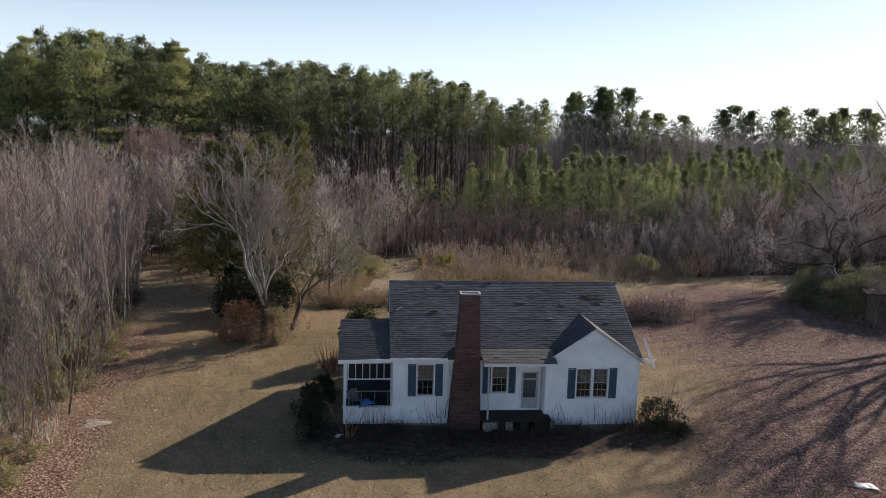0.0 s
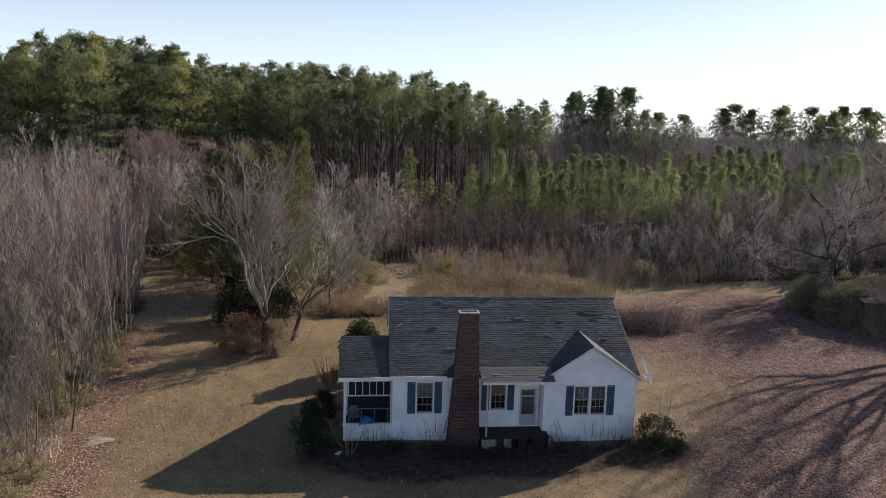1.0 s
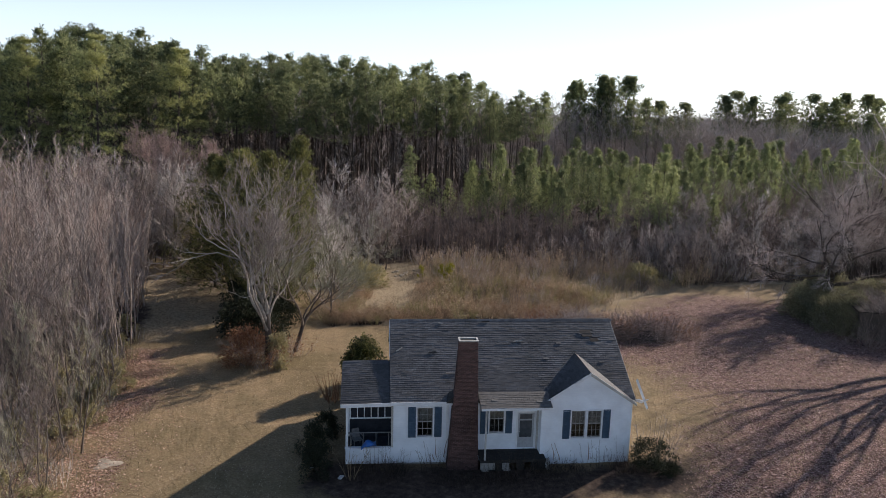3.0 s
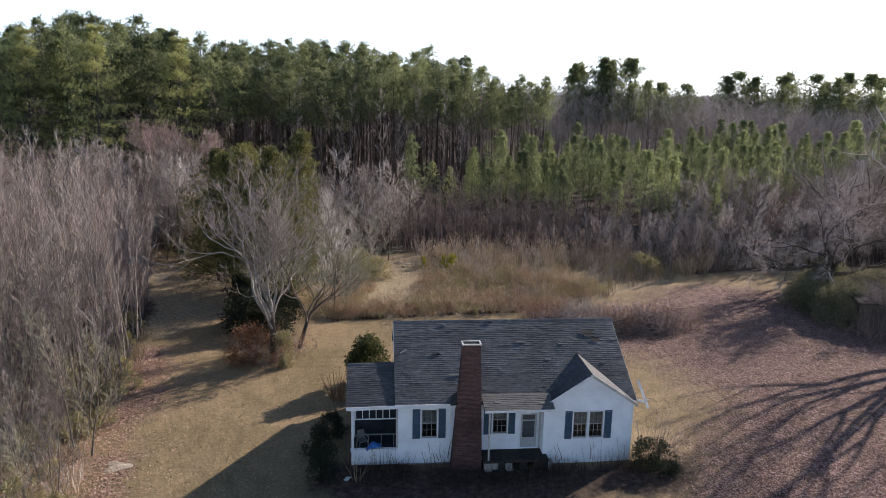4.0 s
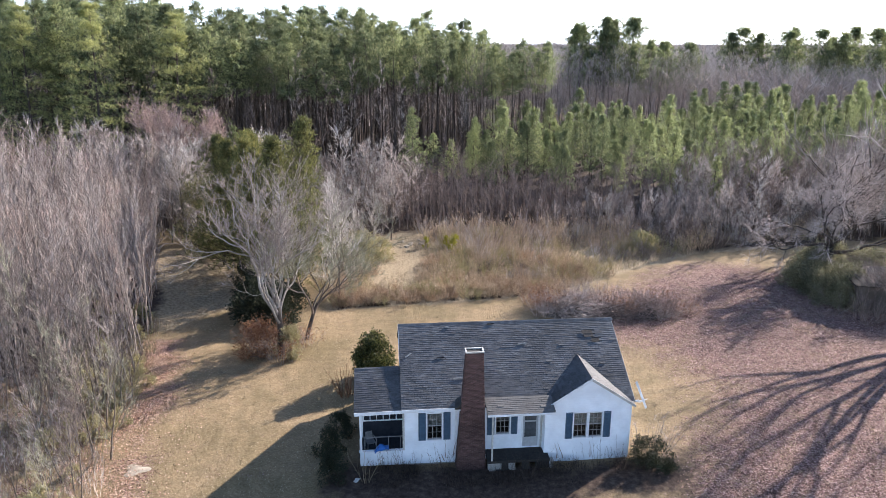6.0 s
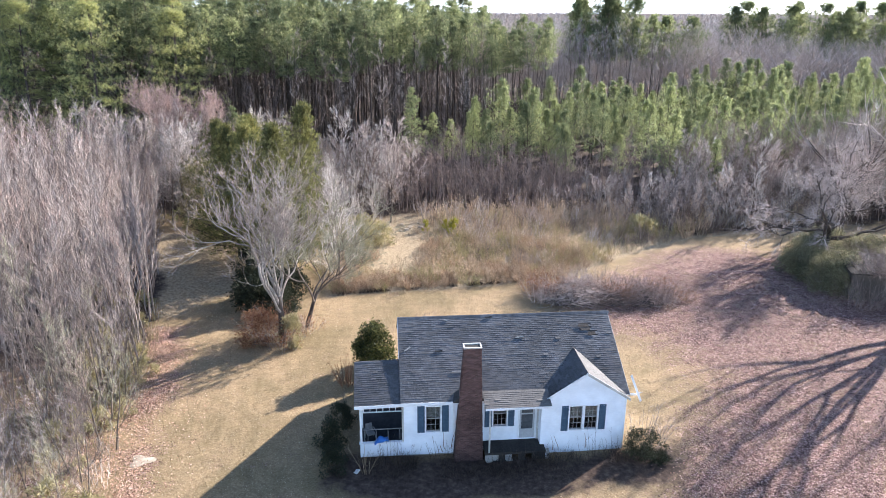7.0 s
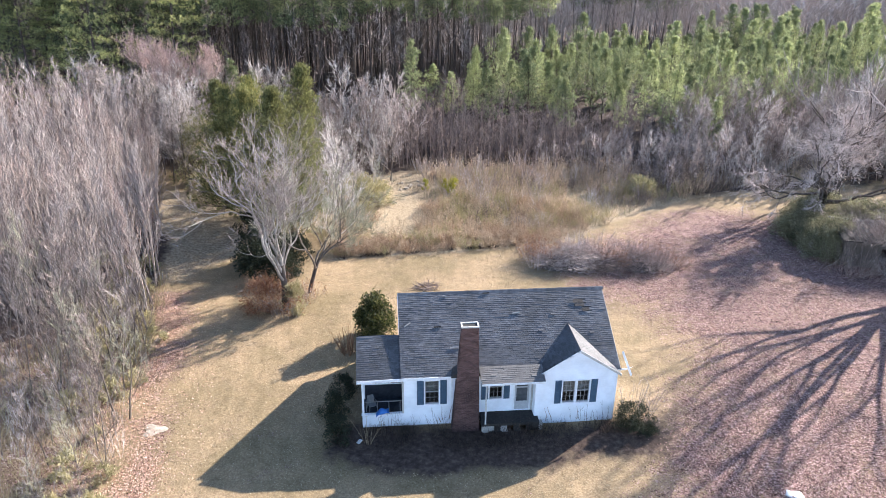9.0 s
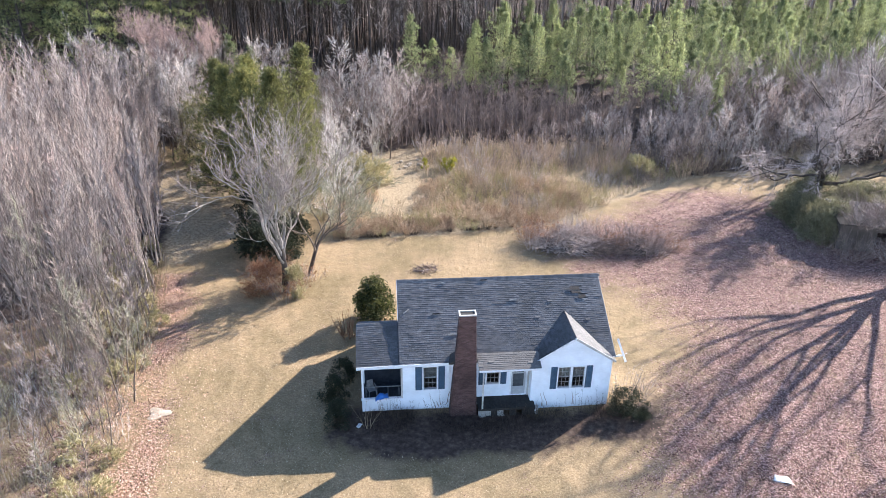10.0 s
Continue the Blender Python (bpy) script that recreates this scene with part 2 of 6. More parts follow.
M_HOLLY = foliage("yellowish_evergreen_leaves", [(0.022, 0.03, 0.012), (0.055, 0.066, 0.024), (0.17, 0.165, 0.055)], 0.35, 0.1, 0.5)
M_DARKLEAF = foliage("blackish_evergreen_leaves", [(0.016, 0.02, 0.012), (0.03, 0.037, 0.02), (0.07, 0.076, 0.045)], 0.2, 0.1, 0.7)
M_PRIVET = foliage("olive_privet_leaves", [(0.07, 0.07, 0.042), (0.18, 0.175, 0.105), (0.42, 0.405, 0.27)], 0.35, 0.25, 0.6)
M_YELLOW = foliage("yellow_green_leaves", [(0.2, 0.2, 0.03), (0.34, 0.32, 0.05), (0.42, 0.4, 0.09)], 0.4, 0.15)
M_LEAF = foliage("fallen_leaves", [(0.09, 0.048, 0.038), (0.26, 0.145, 0.115), (0.42, 0.275, 0.23), (0.6, 0.45, 0.39)], 0.15, 0.0, 0.8)
M_LEAF_RUST = foliage("rusty_fallen_leaves", [(0.2, 0.1, 0.065), (0.42, 0.24, 0.165), (0.6, 0.4, 0.29), (0.7, 0.52, 0.4)], 0.15, 0.0, 0.8)
M_STRAW = foliage("dry_grass", [(0.16, 0.118, 0.075), (0.33, 0.262, 0.17), (0.48, 0.395, 0.275)], 0.3, 0.1, 0.85)
M_WEED = foliage("dead_weeds", [(0.23, 0.17, 0.122), (0.48, 0.375, 0.275), (0.7, 0.58, 0.45)], 0.3, 0.2, 0.85)
M_RUSSET = foliage("russet_weeds", [(0.2, 0.135, 0.092), (0.38, 0.27, 0.187), (0.56, 0.425, 0.305)], 0.25, 0.2, 0.85)
# dead weeds standing in deep shade, the shade put into this colour
M_SHADEWEED = foliage("dead_weeds_painted_shade", [(0.022, 0.017, 0.015), (0.055, 0.042, 0.036), (0.12, 0.092, 0.075)], 0.2, 0.1, 0.9)
M_OLIVE = foliage("olive_broomsedge", [(0.24, 0.205, 0.105), (0.37, 0.325, 0.17), (0.5, 0.445, 0.26)], 0.3, 0.1, 0.85)
M_RUST = foliage("rusty_leaves", [(0.13, 0.06, 0.035), (0.25, 0.125, 0.07), (0.4, 0.24, 0.14)], 0.3, 0.1, 0.8)


# ---- mesh helpers ----
class Geo:
    """Collects vertices and faces of one part."""

    def __init__(self):
        self.v, self.f = [], []

    def faces(self, verts, faces):
        k = len(self.v)
        self.v.extend(verts)
        self.f.extend([tuple(i + k for i in q) for q in faces])
        return self

    def hexa(self, a):
        """Eight corners: four below, four above, both anticlockwise from above."""
        return self.faces(a, [(3, 2, 1, 0), (4, 5, 6, 7), (0, 1, 5, 4), (1, 2, 6, 5), (2, 3, 7, 6), (3, 0, 4, 7)])

    def box(self, x0, x1, y0, y1, z0, z1):
        return self.hexa([(x0, y0, z0), (x1, y0, z0), (x1, y1, z0), (x0, y1, z0), (x0, y0, z1), (x1, y0, z1), (x1, y1, z1), (x0, y1, z1)])

    def tube(self, pts, radii, sides=4):
        """A tapered limb along pts, closed to a point or a cap at its end."""
        k = len(self.v)
        d = (Vector(pts[-1]) - Vector(pts[0])).normalized()
        a = d.orthogonal().normalized()
        b = d.cross(a)
        ring = [(math.cos(2 * math.pi * i / sides), math.sin(2 * math.pi * i / sides)) for i in range(sides)]
        for p, r in zip(pts, radii):
            for c, s in ring:
                self.v.append((p[0] + (a.x * c + b.x * s) * r, p[1] + (a.y * c + b.y * s) * r, p[2] + (a.z * c + b.z * s) * r))
        for j in range(len(pts) - 1):
            for i in range(sides):
                i2 = (i + 1) % sides
                self.f.append((k + j * sides + i, k + j * sides + i2, k + (j + 1) * sides + i2, k + (j + 1) * sides + i))
        self.f.append(tuple(k + (len(pts) - 1) * sides + i for i in range(sides)))
        return self

    def spike(self, p, q, r):
        """A twig: three-sided, from p to its tip q."""
        dx, dy, dz = q[0] - p[0], q[1] - p[1], q[2] - p[2]
        n = math.sqrt(dx * dx + dy * dy + dz * dz) or 1.0
        dx, dy, dz = dx / n, dy / n, dz / n
        if abs(dz) < 0.9:
            h = math.sqrt(dx * dx + dy * dy)
            ax, ay, az = -dy / h, dx / h, 0.0
        else:
            h = math.sqrt(dy * dy + dz * dz)
            ax, ay, az = 0.0, -dz / h, dy / h
        bx, by, bz = dy * az - dz * ay, dz * ax - dx * az, dx * ay - dy * ax
        k = len(self.v)
        for c, s in ((1.0, 0.0), (-0.5, 0.866), (-0.5, -0.866)):
            self.v.append((p[0] + (ax * c + bx * s) * r, p[1] + (ay * c + by * s) * r, p[2] + (az * c + bz * s) * r))
        self.v.append(tuple(q))
        self.f.extend(((k, k + 1, k + 3), (k + 1, k + 2, k + 3), (k + 2, k, k + 3)))

    def blade(self, p, q, w, side):
        """A leaf or a bunch of needles from p to q, w wide in its middle, slightly folded."""
        m = [(p[i] * 0.5 + q[i] * 0.5) for i in range(3)]
        k = len(self.v)
        self.v.extend((tuple(p), (m[0] + side[0] * w, m[1] + side[1] * w, m[2] + side[2] * w), tuple(q), (m[0] - side[0] * w, m[1] - side[1] * w, m[2] - side[2] * w)))
        self.f.append((k, k + 1, k + 2, k + 3))

    def needle(self, p, q, w, side):
        """A narrow bunch of needles from p, widening to its end q."""
        k = len(self.v)
        self.v.extend((tuple(p), (q[0] + side[0] * w, q[1] + side[1] * w, q[2] + side[2] * w), (q[0] - side[0] * w, q[1] - side[1] * w, q[2] - side[2] * w)))
        self.f.append((k, k + 1, k + 2))

    def weld(self):
        """Joins the corners that touch, so that pieces of one wall are one shell."""
        seen, to = {}, []
        for q in self.v:
            to.append(seen.setdefault(tuple(round(c, 4) for c in q), len(seen)))
        self.v = list(seen)
        self.f = [tuple(to[i] for i in q) for q in self.f]
        return self

    def object(self, name, material, smooth=False):
        me = bpy.data.meshes.new(name)
        me.from_pydata(self.v, [], self.f)
        me.materials.append(material)
        if smooth:
            me.polygons.foreach_set("use_smooth", [True] * len(me.polygons))
        me.update()
        return new(name, me)


def part(name, geo, material, parent, label="", smooth=False):
    if "wall" in name:
        geo.weld()
    ob = geo.object(name, material, smooth)
    ob.parent = parent
    if label:
        tagged(ob, label)
    return ob


def thing(name, place, label, category, group="", kind="", turn=0.0):
    ob = new(name)
    ob.empty_display_size = 0.2
    ob.matrix_basis = Matrix.Translation(place) @ pose(0, 0, 0, 0, 0, turn)
    return tagged(ob, label, category, group, kind)


def clamp(x, a, b):
    return max(a, min(b, x))


def ground_z(x, y):
    """The gentle fall of the land: lower to the left and to the woods behind."""
    near = noise.noise(Vector((x * 0.06, y * 0.06, 3.0))) * 0.14 + noise.noise(Vector((x * 0.3, y * 0.3, 7.0))) * 0.035
    return 0.008 * clamp(x, -45, 45) + 0.25 - 0.35 * clamp((y - 50) / 36, 0, 1) + near


def inside(x, y, poly):
    hit = False
    for i in range(len(poly)):
        (x0, y0), (x1, y1) = poly[i - 1], poly[i]
        if (y0 > y) != (y1 > y) and x < (x1 - x0) * (y - y0) / (y1 - y0) + x0:
            hit = not hit
    return hit


def edge_distance(x, y, poly):
    """Metres to the edge of poly, positive inside."""
    best = 1e9
    for i in range(len(poly)):
        (x0, y0), (x1, y1) = poly[i - 1], poly[i]
        dx, dy = x1 - x0, y1 - y0
        t = clamp(((x - x0) * dx + (y - y0) * dy) / (dx * dx + dy * dy + 1e-9), 0, 1)
        best = min(best, math.hypot(x - x0 - t * dx, y - y0 - t * dy))
    return best if inside(x, y, poly) else -best


def scatter(rng, poly, count, gap):
    """Random places in poly, at least gap apart."""
    xs, ys = [p[0] for p in poly], [p[1] for p in poly]
    cells, out = {}, []
    for _ in range(count * 30):
        if len(out) >= count:
            break
        x, y = rng.uniform(min(xs), max(xs)), rng.uniform(min(ys), max(ys))
        if not inside(x, y, poly):
            continue
        i, j = int(x // gap), int(y // gap)
        if any((x - a) ** 2 + (y - b) ** 2 < gap * gap for di in (-1, 0, 1) for dj in (-1, 0, 1) for a, b in cells.get((i + di, j + dj), ())):
            continue
        cells.setdefault((i, j), []).append((x, y))
        out.append((x, y))
    return out


# ---- plan of the land ----
THICKET = [(-17, 22), (-18.6, 28), (-19.6, 34), (-20.4, 39), (-21.2, 43.5), (-23.2, 48.5), (-24.8, 54), (-26.8, 60), (-28.8, 65.5), (-33.2, 76), (-37, 86), (-70, 95), (-21.5, 24)]
ROUGH = [(-10.5, 60.2), (-4.6, 61.6), (2, 62.8), (7, 63.6), (12.7, 65.3), (17, 69), (22.2, 73.5), (30, 77.5), (41, 81), (52, 84), (52, 97), (20, 95), (3, 91), (-6, 89), (-14, 84), (-14, 70)]
SIDE_GLADE = [(-35.5, 79), (-29, 83), (-22, 76), (-20, 62), (-24.5, 55), (-29, 64)]
LITTER = [(14.5, 53), (19, 46), (17.5, 41), (15, 37), (13.5, 34), (12.5, 30), (13, 14), (50, 10), (60, 50), (50, 66), (38, 72), (29, 74.5), (20, 69), (13, 63), (12, 55)]
LITTER_LEFT = [(-15.6, 20), (-17.4, 28), (-18.6, 34), (-19.6, 39), (-20.6, 43.5), (-22.4, 48), (-25, 53), (-22.5, 53.5), (-20.6, 48.5), (-19.4, 44), (-18.6, 39), (-17.6, 34), (-16.2, 28), (-14, 20)]
# dark soil bed before the house, with the house's shade painted in too
HOUSE_FRONT_SHADE = [(-7.2, 36.5), (-8.0, 32.0), (0, 31.0), (6, 31.6), (13.4, 32.4), (15.0, 35.0), (14.0, 37.2), (11, 36.4), (2, 35.6)]
WOODS = [(-14, 84), (-6, 89), (3, 91), (20, 92), (30, 79), (41, 82), (60, 86), (400, 60), (700, 900), (-700, 900), (-400, 60), (-75, 60), (-40, 92), (-30, 84)]


def zone_at(x, y):
    w = noise.noise(Vector((x * 0.2, y * 0.2, 1.0))) * 1.5

    def soft(poly, width):
        return clamp(0.5 + (edge_distance(x, y, poly) + w) / width, 0, 1)

    litter = max(soft(LITTER, 6.0) * 0.9, soft(LITTER_LEFT, 2.5) * 0.9, soft(THICKET, 4.0) * clamp((56 - y) / 16, 0, 0.55))
    # the bed before the house takes the dark floor colour as painted shade
    woods = max(soft(THICKET, 2.5) * clamp((y - 36) / 16, 0.3, 1), soft(WOODS, 5.0), soft(HOUSE_FRONT_SHADE, 3.5) * 0.85)
    return litter, woods, max(soft(ROUGH, 2.0), soft(SIDE_GLADE, 3.0))


def steps(lo, hi, fine, far, growth=1.35):
    out = [lo + i * fine for i in range(int((hi - lo) / fine) + 1)]
    s, a, b = fine, out[0], out[-1]
    while b < far:
        s *= growth
        a, b = a - s, b + s
        out = [a] + out + [b]
    return out


def build_ground():
    xs, ys = steps(-60, 70, 1.0, 3800), steps(-5, 125, 1.0, 3800)
    v = [(x, y, ground_z(x, y)) for y in ys for x in xs]
    nx = len(xs)
    f = [(j * nx + i, j * nx + i + 1, (j + 1) * nx + i + 1, (j + 1) * nx + i) for j in range(len(ys) - 1) for i in range(nx - 1)]
    g = Geo()
    g.v, g.f = v, f
    ob = g.object("ground", M_GROUND, True)
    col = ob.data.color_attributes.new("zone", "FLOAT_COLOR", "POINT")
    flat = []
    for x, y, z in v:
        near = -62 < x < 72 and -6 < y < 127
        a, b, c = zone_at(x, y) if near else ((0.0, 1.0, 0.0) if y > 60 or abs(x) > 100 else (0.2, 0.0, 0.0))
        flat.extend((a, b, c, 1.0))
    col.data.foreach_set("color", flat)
    return tagged(ob, "dormant straw lawn with leaf litter and woodland floor", "ground", kind="structure")


ground = build_ground()


# ---- the house: local x along its front, y to its back ----
house = thing("house", (2.0, 35.27, 0.0), "abandoned white one-storey house with dark shingle roof and brick chimney", "house", turn=5.2)


def wall_geo(geo, u0, u1, v0, v1, z0, z1, holes=()):
    """A wall slab along x from v0 (front) to v1, with rectangular openings (u0, u1, z0, z1) through it."""
    us = sorted({u0, u1, *[h[0] for h in holes], *[h[1] for h in holes]})
    zs = sorted({z0, z1, *[h[2] for h in holes], *[h[3] for h in holes]})
    for a, b in zip(us, us[1:]):
        for c, d in zip(zs, zs[1:]):
            if not any(h[0] <= (a + b) / 2 <= h[1] and h[2] <= (c + d) / 2 <= h[3] for h in holes):
                geo.box(a, b, v0, v1, c, d)
    return geo


GABLE_WINDOWS = [(5.52, 6.30), (6.44, 7.22)]
LEFT_WINDOW = (-2.99, -2.13, 1.93, 3.60)
MID_WINDOW = (1.05, 1.87, 2.00, 3.58)
DOOR = (2.66, 3.58, 1.06, 3.16)
BASE = 0.36

g = wall_geo(Geo(), 3.97, 8.92, 0.0, 0.15, BASE, 4.0, [(a, b, 1.93, 3.50) for a, b in GABLE_WINDOWS])
g.hexa([(3.97, 0.0, 4.0), (8.92, 0.0, 4.0), (8.92, 0.15, 4.0), (3.97, 0.15, 4.0), (6.38, 0.0, 5.66), (6.42, 0.0, 5.66), (6.42, 0.15, 5.66), (6.38, 0.15, 5.66)])
gable_wall = part("gable_wall", g, M_SIDING, house, "white siding of the projecting gable")
left_wall = part("wall", wall_geo(Geo(), -4.30, 0.35, 0.48, 0.63, BASE, 4.02, [LEFT_WINDOW]), M_SIDING, house)
mid_wall = part("wall", wall_geo(Geo(), 0.35, 3.82, 0.65, 0.80, BASE, 4.02, [MID_WINDOW, DOOR]), M_SIDING, house)
part("wall", Geo().box(3.82, 3.97, 0.0, 0.80, BASE, 4.0), M_SIDING, house)
part("wall", Geo().box(8.77, 8.92, 0.15, 10.4, BASE, 4.0), M_SIDING, house)
g = Geo().box(-4.30, -4.15, 0.63, 10.4, BASE, 4.02)
g.hexa([(-4.30, 0.63, 4.02), (-4.15, 0.63, 4.02), (-4.15, 10.3, 4.02), (-4.30, 10.3, 4.02), (-4.30, 5.42, 6.86), (-4.15, 5.42, 6.86), (-4.15, 5.48, 6.86), (-4.30, 5.48, 6.86)])
part("gable_wall", g, M_SIDING, house, "white siding of the end gable")
part("gable_wall", Geo().hexa([(8.77, 0.3, 4.0), (8.92, 0.3, 4.0), (8.92, 10.3, 4.0), (8.77, 10.3, 4.0), (8.77, 5.42, 6.86), (8.92, 5.42, 6.86), (8.92, 5.48, 6.86), (8.77, 5.48, 6.86)]), M_SIDING, house)
part("wall", wall_geo(Geo(), -4.15, 8.77, 10.25, 10.4, BASE, 4.02, [(-2.6, -1.7, 1.9, 3.5), (1.0, 1.9, 1.9, 3.5), (5.6, 7.0, 1.9, 3.5)]), M_SIDING, house)
part("floor", Geo().box(-4.15, 8.77, 0.80, 10.25, 0.85, 0.95), M_INSIDE, house)
part("room_wall", Geo().box(-1.1, -1.0, 0.80, 10.25, 0.95, 4.0), M_INSIDE, house)
part("room_wall", Geo().box(3.97, 4.07, 0.80, 10.25, 0.95, 4.0), M_INSIDE, house)
part("room_ceiling", Geo().box(-4.15, 8.77, 0.80, 10.25, 4.02, 4.08), M_INSIDE, house)
g = Geo()
for u0, u1, v0, v1 in ((-4.2, 0.3, 0.56, 0.76), (0.45, 3.9, 0.72, 0.9), (4.05, 8.84, 0.08, 0.28), (8.64, 8.84, 0.28, 10.3), (-4.2, -4.0, 0.76, 10.3), (-4.0, 8.64, 10.1, 10.3)):
    g.box(u0, u1, v0, v1, -0.6, BASE)
part("foundation", g, M_CONCRETE, house, "grey block foundation")


# windows: each with a casing, two sashes and single panes
def window(u0, u1, z0, z1, v, blind=0.0):
    c = Geo()
    w = 0.07
    for a in ((u0 - w, u0, z0 - w, z1 + w), (u1, u1 + w, z0 - w, z1 + w), (u0, u1, z1, z1 + w)):
        c.box(a[0], a[1], v - 0.03, v + 0.12, a[2], a[3])
    win = part("window", c, M_TRIM, house)
    part("window_sill", Geo().box(u0 - 0.0, u1 + 0.0, v - 0.07, v + 0.12, z0 - 0.06, z0), M_TRIM, win)
    zm = (z0 + z1) / 2
    for lo, hi, dv in ((z0, zm + 0.02, 0.05), (zm - 0.02, z1, 0.09)):
        s = Geo()
        b = 0.045
        s.box(u0, u0 + b, v + dv, v + dv + 0.035, lo, hi).box(u1 - b, u1, v + dv, v + dv + 0.035, lo, hi)
        s.box(u0 + b, u1 - b, v + dv, v + dv + 0.035, lo, lo + b).box(u0 + b, u1 - b, v + dv, v + dv + 0.035, hi - b, hi)
        cols = [u0 + b + (u1 - u0 - 2 * b) * k / 3 for k in range(4)]
        rows = [lo + b + (hi - lo - 2 * b) * k / 2 for k in range(3)]
        for k in (1, 2):
            s.box(cols[k] - 0.012, cols[k] + 0.012, v + dv + 0.005, v + dv + 0.03, lo + b, hi - b)
        for a, e in zip(cols, cols[1:]):
            s.box(a + 0.012, e - 0.012, v + dv + 0.005, v + dv + 0.03, rows[1] - 0.012, rows[1] + 0.012)
        part("sash", s, M_SASH, win, "greyish wooden sash with thin bars")
        for a, e in zip(cols, cols[1:]):
            for h, k in zip(rows, rows[1:]):
                pane = part("pane", Geo().box(a + 0.012, e - 0.012, v + dv + 0.016, v + dv + 0.021, h + 0.012, k - 0.012), M_GLASS, win)
                pane.visible_shadow = False
    if blind:
        c = Geo()
        n = 10
        for k in range(n):
            a, e = u0 + (u1 - u0) * k / n, u0 + (u1 - u0) * (k + 1) / n
            d = 0.03 * (k % 2)
            c.box(a, e, v + 0.2 + d, v + 0.215 + d, z1 - (z1 - z0) * blind, z1)
        part("curtain", c, M_CURTAIN, win, "yellowed curtain behind the glass")
    return win


def shutter(u0, u1, z0, z1, v):
    """A louvred shutter: stiles, rails and slats."""
    f = Geo()
    b = 0.05
    f.box(u0, u0 + b, v - 0.045, v - 0.003, z0, z1).box(u1 - b, u1, v - 0.045, v - 0.003, z0, z1)
    for a in (z0, (z0 + z1) / 2 - b / 2, z1 - b):
        f.box(u0 + b, u1 - b, v - 0.045, v - 0.003, a, a + b)
    sh = part("shutter", f, M_SHUTTER, house, "slate-blue louvred shutter")
    s = Geo()
    k = z0 + b
    while k < z1 - b - 0.03:
        s.hexa([(u0 + b, v - 0.038, k), (u1 - b, v - 0.038, k), (u1 - b, v - 0.006, k + 0.028), (u0 + b, v - 0.006, k + 0.028), (u0 + b, v - 0.038, k + 0.012), (u1 - b, v - 0.038, k + 0.012), (u1 - b, v - 0.006, k + 0.04), (u0 + b, v - 0.006, k + 0.04)])
        k += 0.045
    part("louvre_panel", s, M_SHUTTER, sh)


for a, b in GABLE_WINDOWS:
    window(a, b, 1.93, 3.50, 0.0, 0.55)
shutter(5.03, 5.44, 1.86, 3.56, 0.0)
shutter(7.30, 7.71, 1.86, 3.56, 0.0)
window(*LEFT_WINDOW, 0.48, 0.5)
shutter(-3.50, -3.07, 1.88, 3.66, 0.48)
shutter(-2.05, -1.64, 1.88, 3.66, 0.48)
window(*MID_WINDOW, 0.65, 0.5)
shutter(0.53, 0.97, 1.94, 3.64, 0.65)
shutter(1.95, 2.33, 1.94, 3.64, 0.65)

# front door: casing, storm door with a dark light over a plain panel
g = Geo()
for a in ((DOOR[0] - 0.09, DOOR[0], DOOR[2], DOOR[3] + 0.09), (DOOR[1], DOOR[1] + 0.09, DOOR[2], DOOR[3] + 0.09), (DOOR[0], DOOR[1], DOOR[3], DOOR[3] + 0.09)):
    g.box(a[0], a[1], 0.61, 0.78, a[2], a[3])
door = part("door", g, M_TRIM, house, "white casing with a grey storm door")
g = Geo()
u0, u1, z0, z1 = DOOR
for a in ((u0, u0 + 0.11, z0, z1), (u1 - 0.11, u1, z0, z1), (u0 + 0.11, u1 - 0.11, z0, z0 + 0.62), (u0 + 0.11, u1 - 0.11, z0 + 1.62, z0 + 1.70), (u0 + 0.11, u1 - 0.11, z1 - 0.1, z1)):
    g.box(a[0], a[1], 0.66, 0.70, a[2], a[3])
leaf = part("door_leaf", g, M_DOOR, door, "grey metal storm door")
part("door_light", Geo().box(u0 + 0.11, u1 - 0.11, 0.675, 0.69, z0 + 0.62, z0 + 1.62), M_DOORGLASS, door, "dusty dark glass")
for k in range(4):
    a = u0 + 0.14 + k * 0.165
    part("door_light", Geo().box(a, a + 0.13, 0.675, 0.69, z0 + 1.72, z1 - 0.12), M_DOORGLASS, door)
part("door_panel", Geo().box(u0 + 0.11, u1 - 0.11, 0.69, 0.74, z0 + 0.1, z1 - 0.1), M_INSIDE, door)
part("door_handle", Geo().tube([(u0 + 0.06, 0.66, z0 + 0.98), (u0 + 0.06, 0.61, z0 + 0.98), (u0 + 0.13, 0.61, z0 + 0.98)], [0.012, 0.014, 0.01], 6), M_OLDTRIM, door)
part("corner_board", Geo().box(3.70, 3.818, 0.61, 0.648, BASE, 4.0), M_OLDTRIM, house, "greying corner board beside the door")
part("corner_board", Geo().box(8.82, 8.925, -0.025, -0.003, BASE, 3.95), M_TRIM, house)
part("corner_board", Geo().box(-1.40, -1.25, 0.45, 0.478, BASE, 3.95), M_TRIM, house)


# ---- roofs ----
class Slope:
    """A roof plane: eave's left end p, direction along the eave a, direction up the slope s."""

    def __init__(self, p, a, s):
        self.p, self.a, self.s = Vector(p), Vector(a).normalized(), Vector(s).normalized()
        self.n = self.a.cross(self.s).normalized()

    def at(self, x, y, h=0.0):
        return self.p + self.a * x + self.s * y + self.n * h

    def frame_at(self, x, y, h=0.0):
        m = Matrix((self.a, self.s, self.n)).transposed().to_4x4()
        m.translation = self.at(x, y, h)
        return m


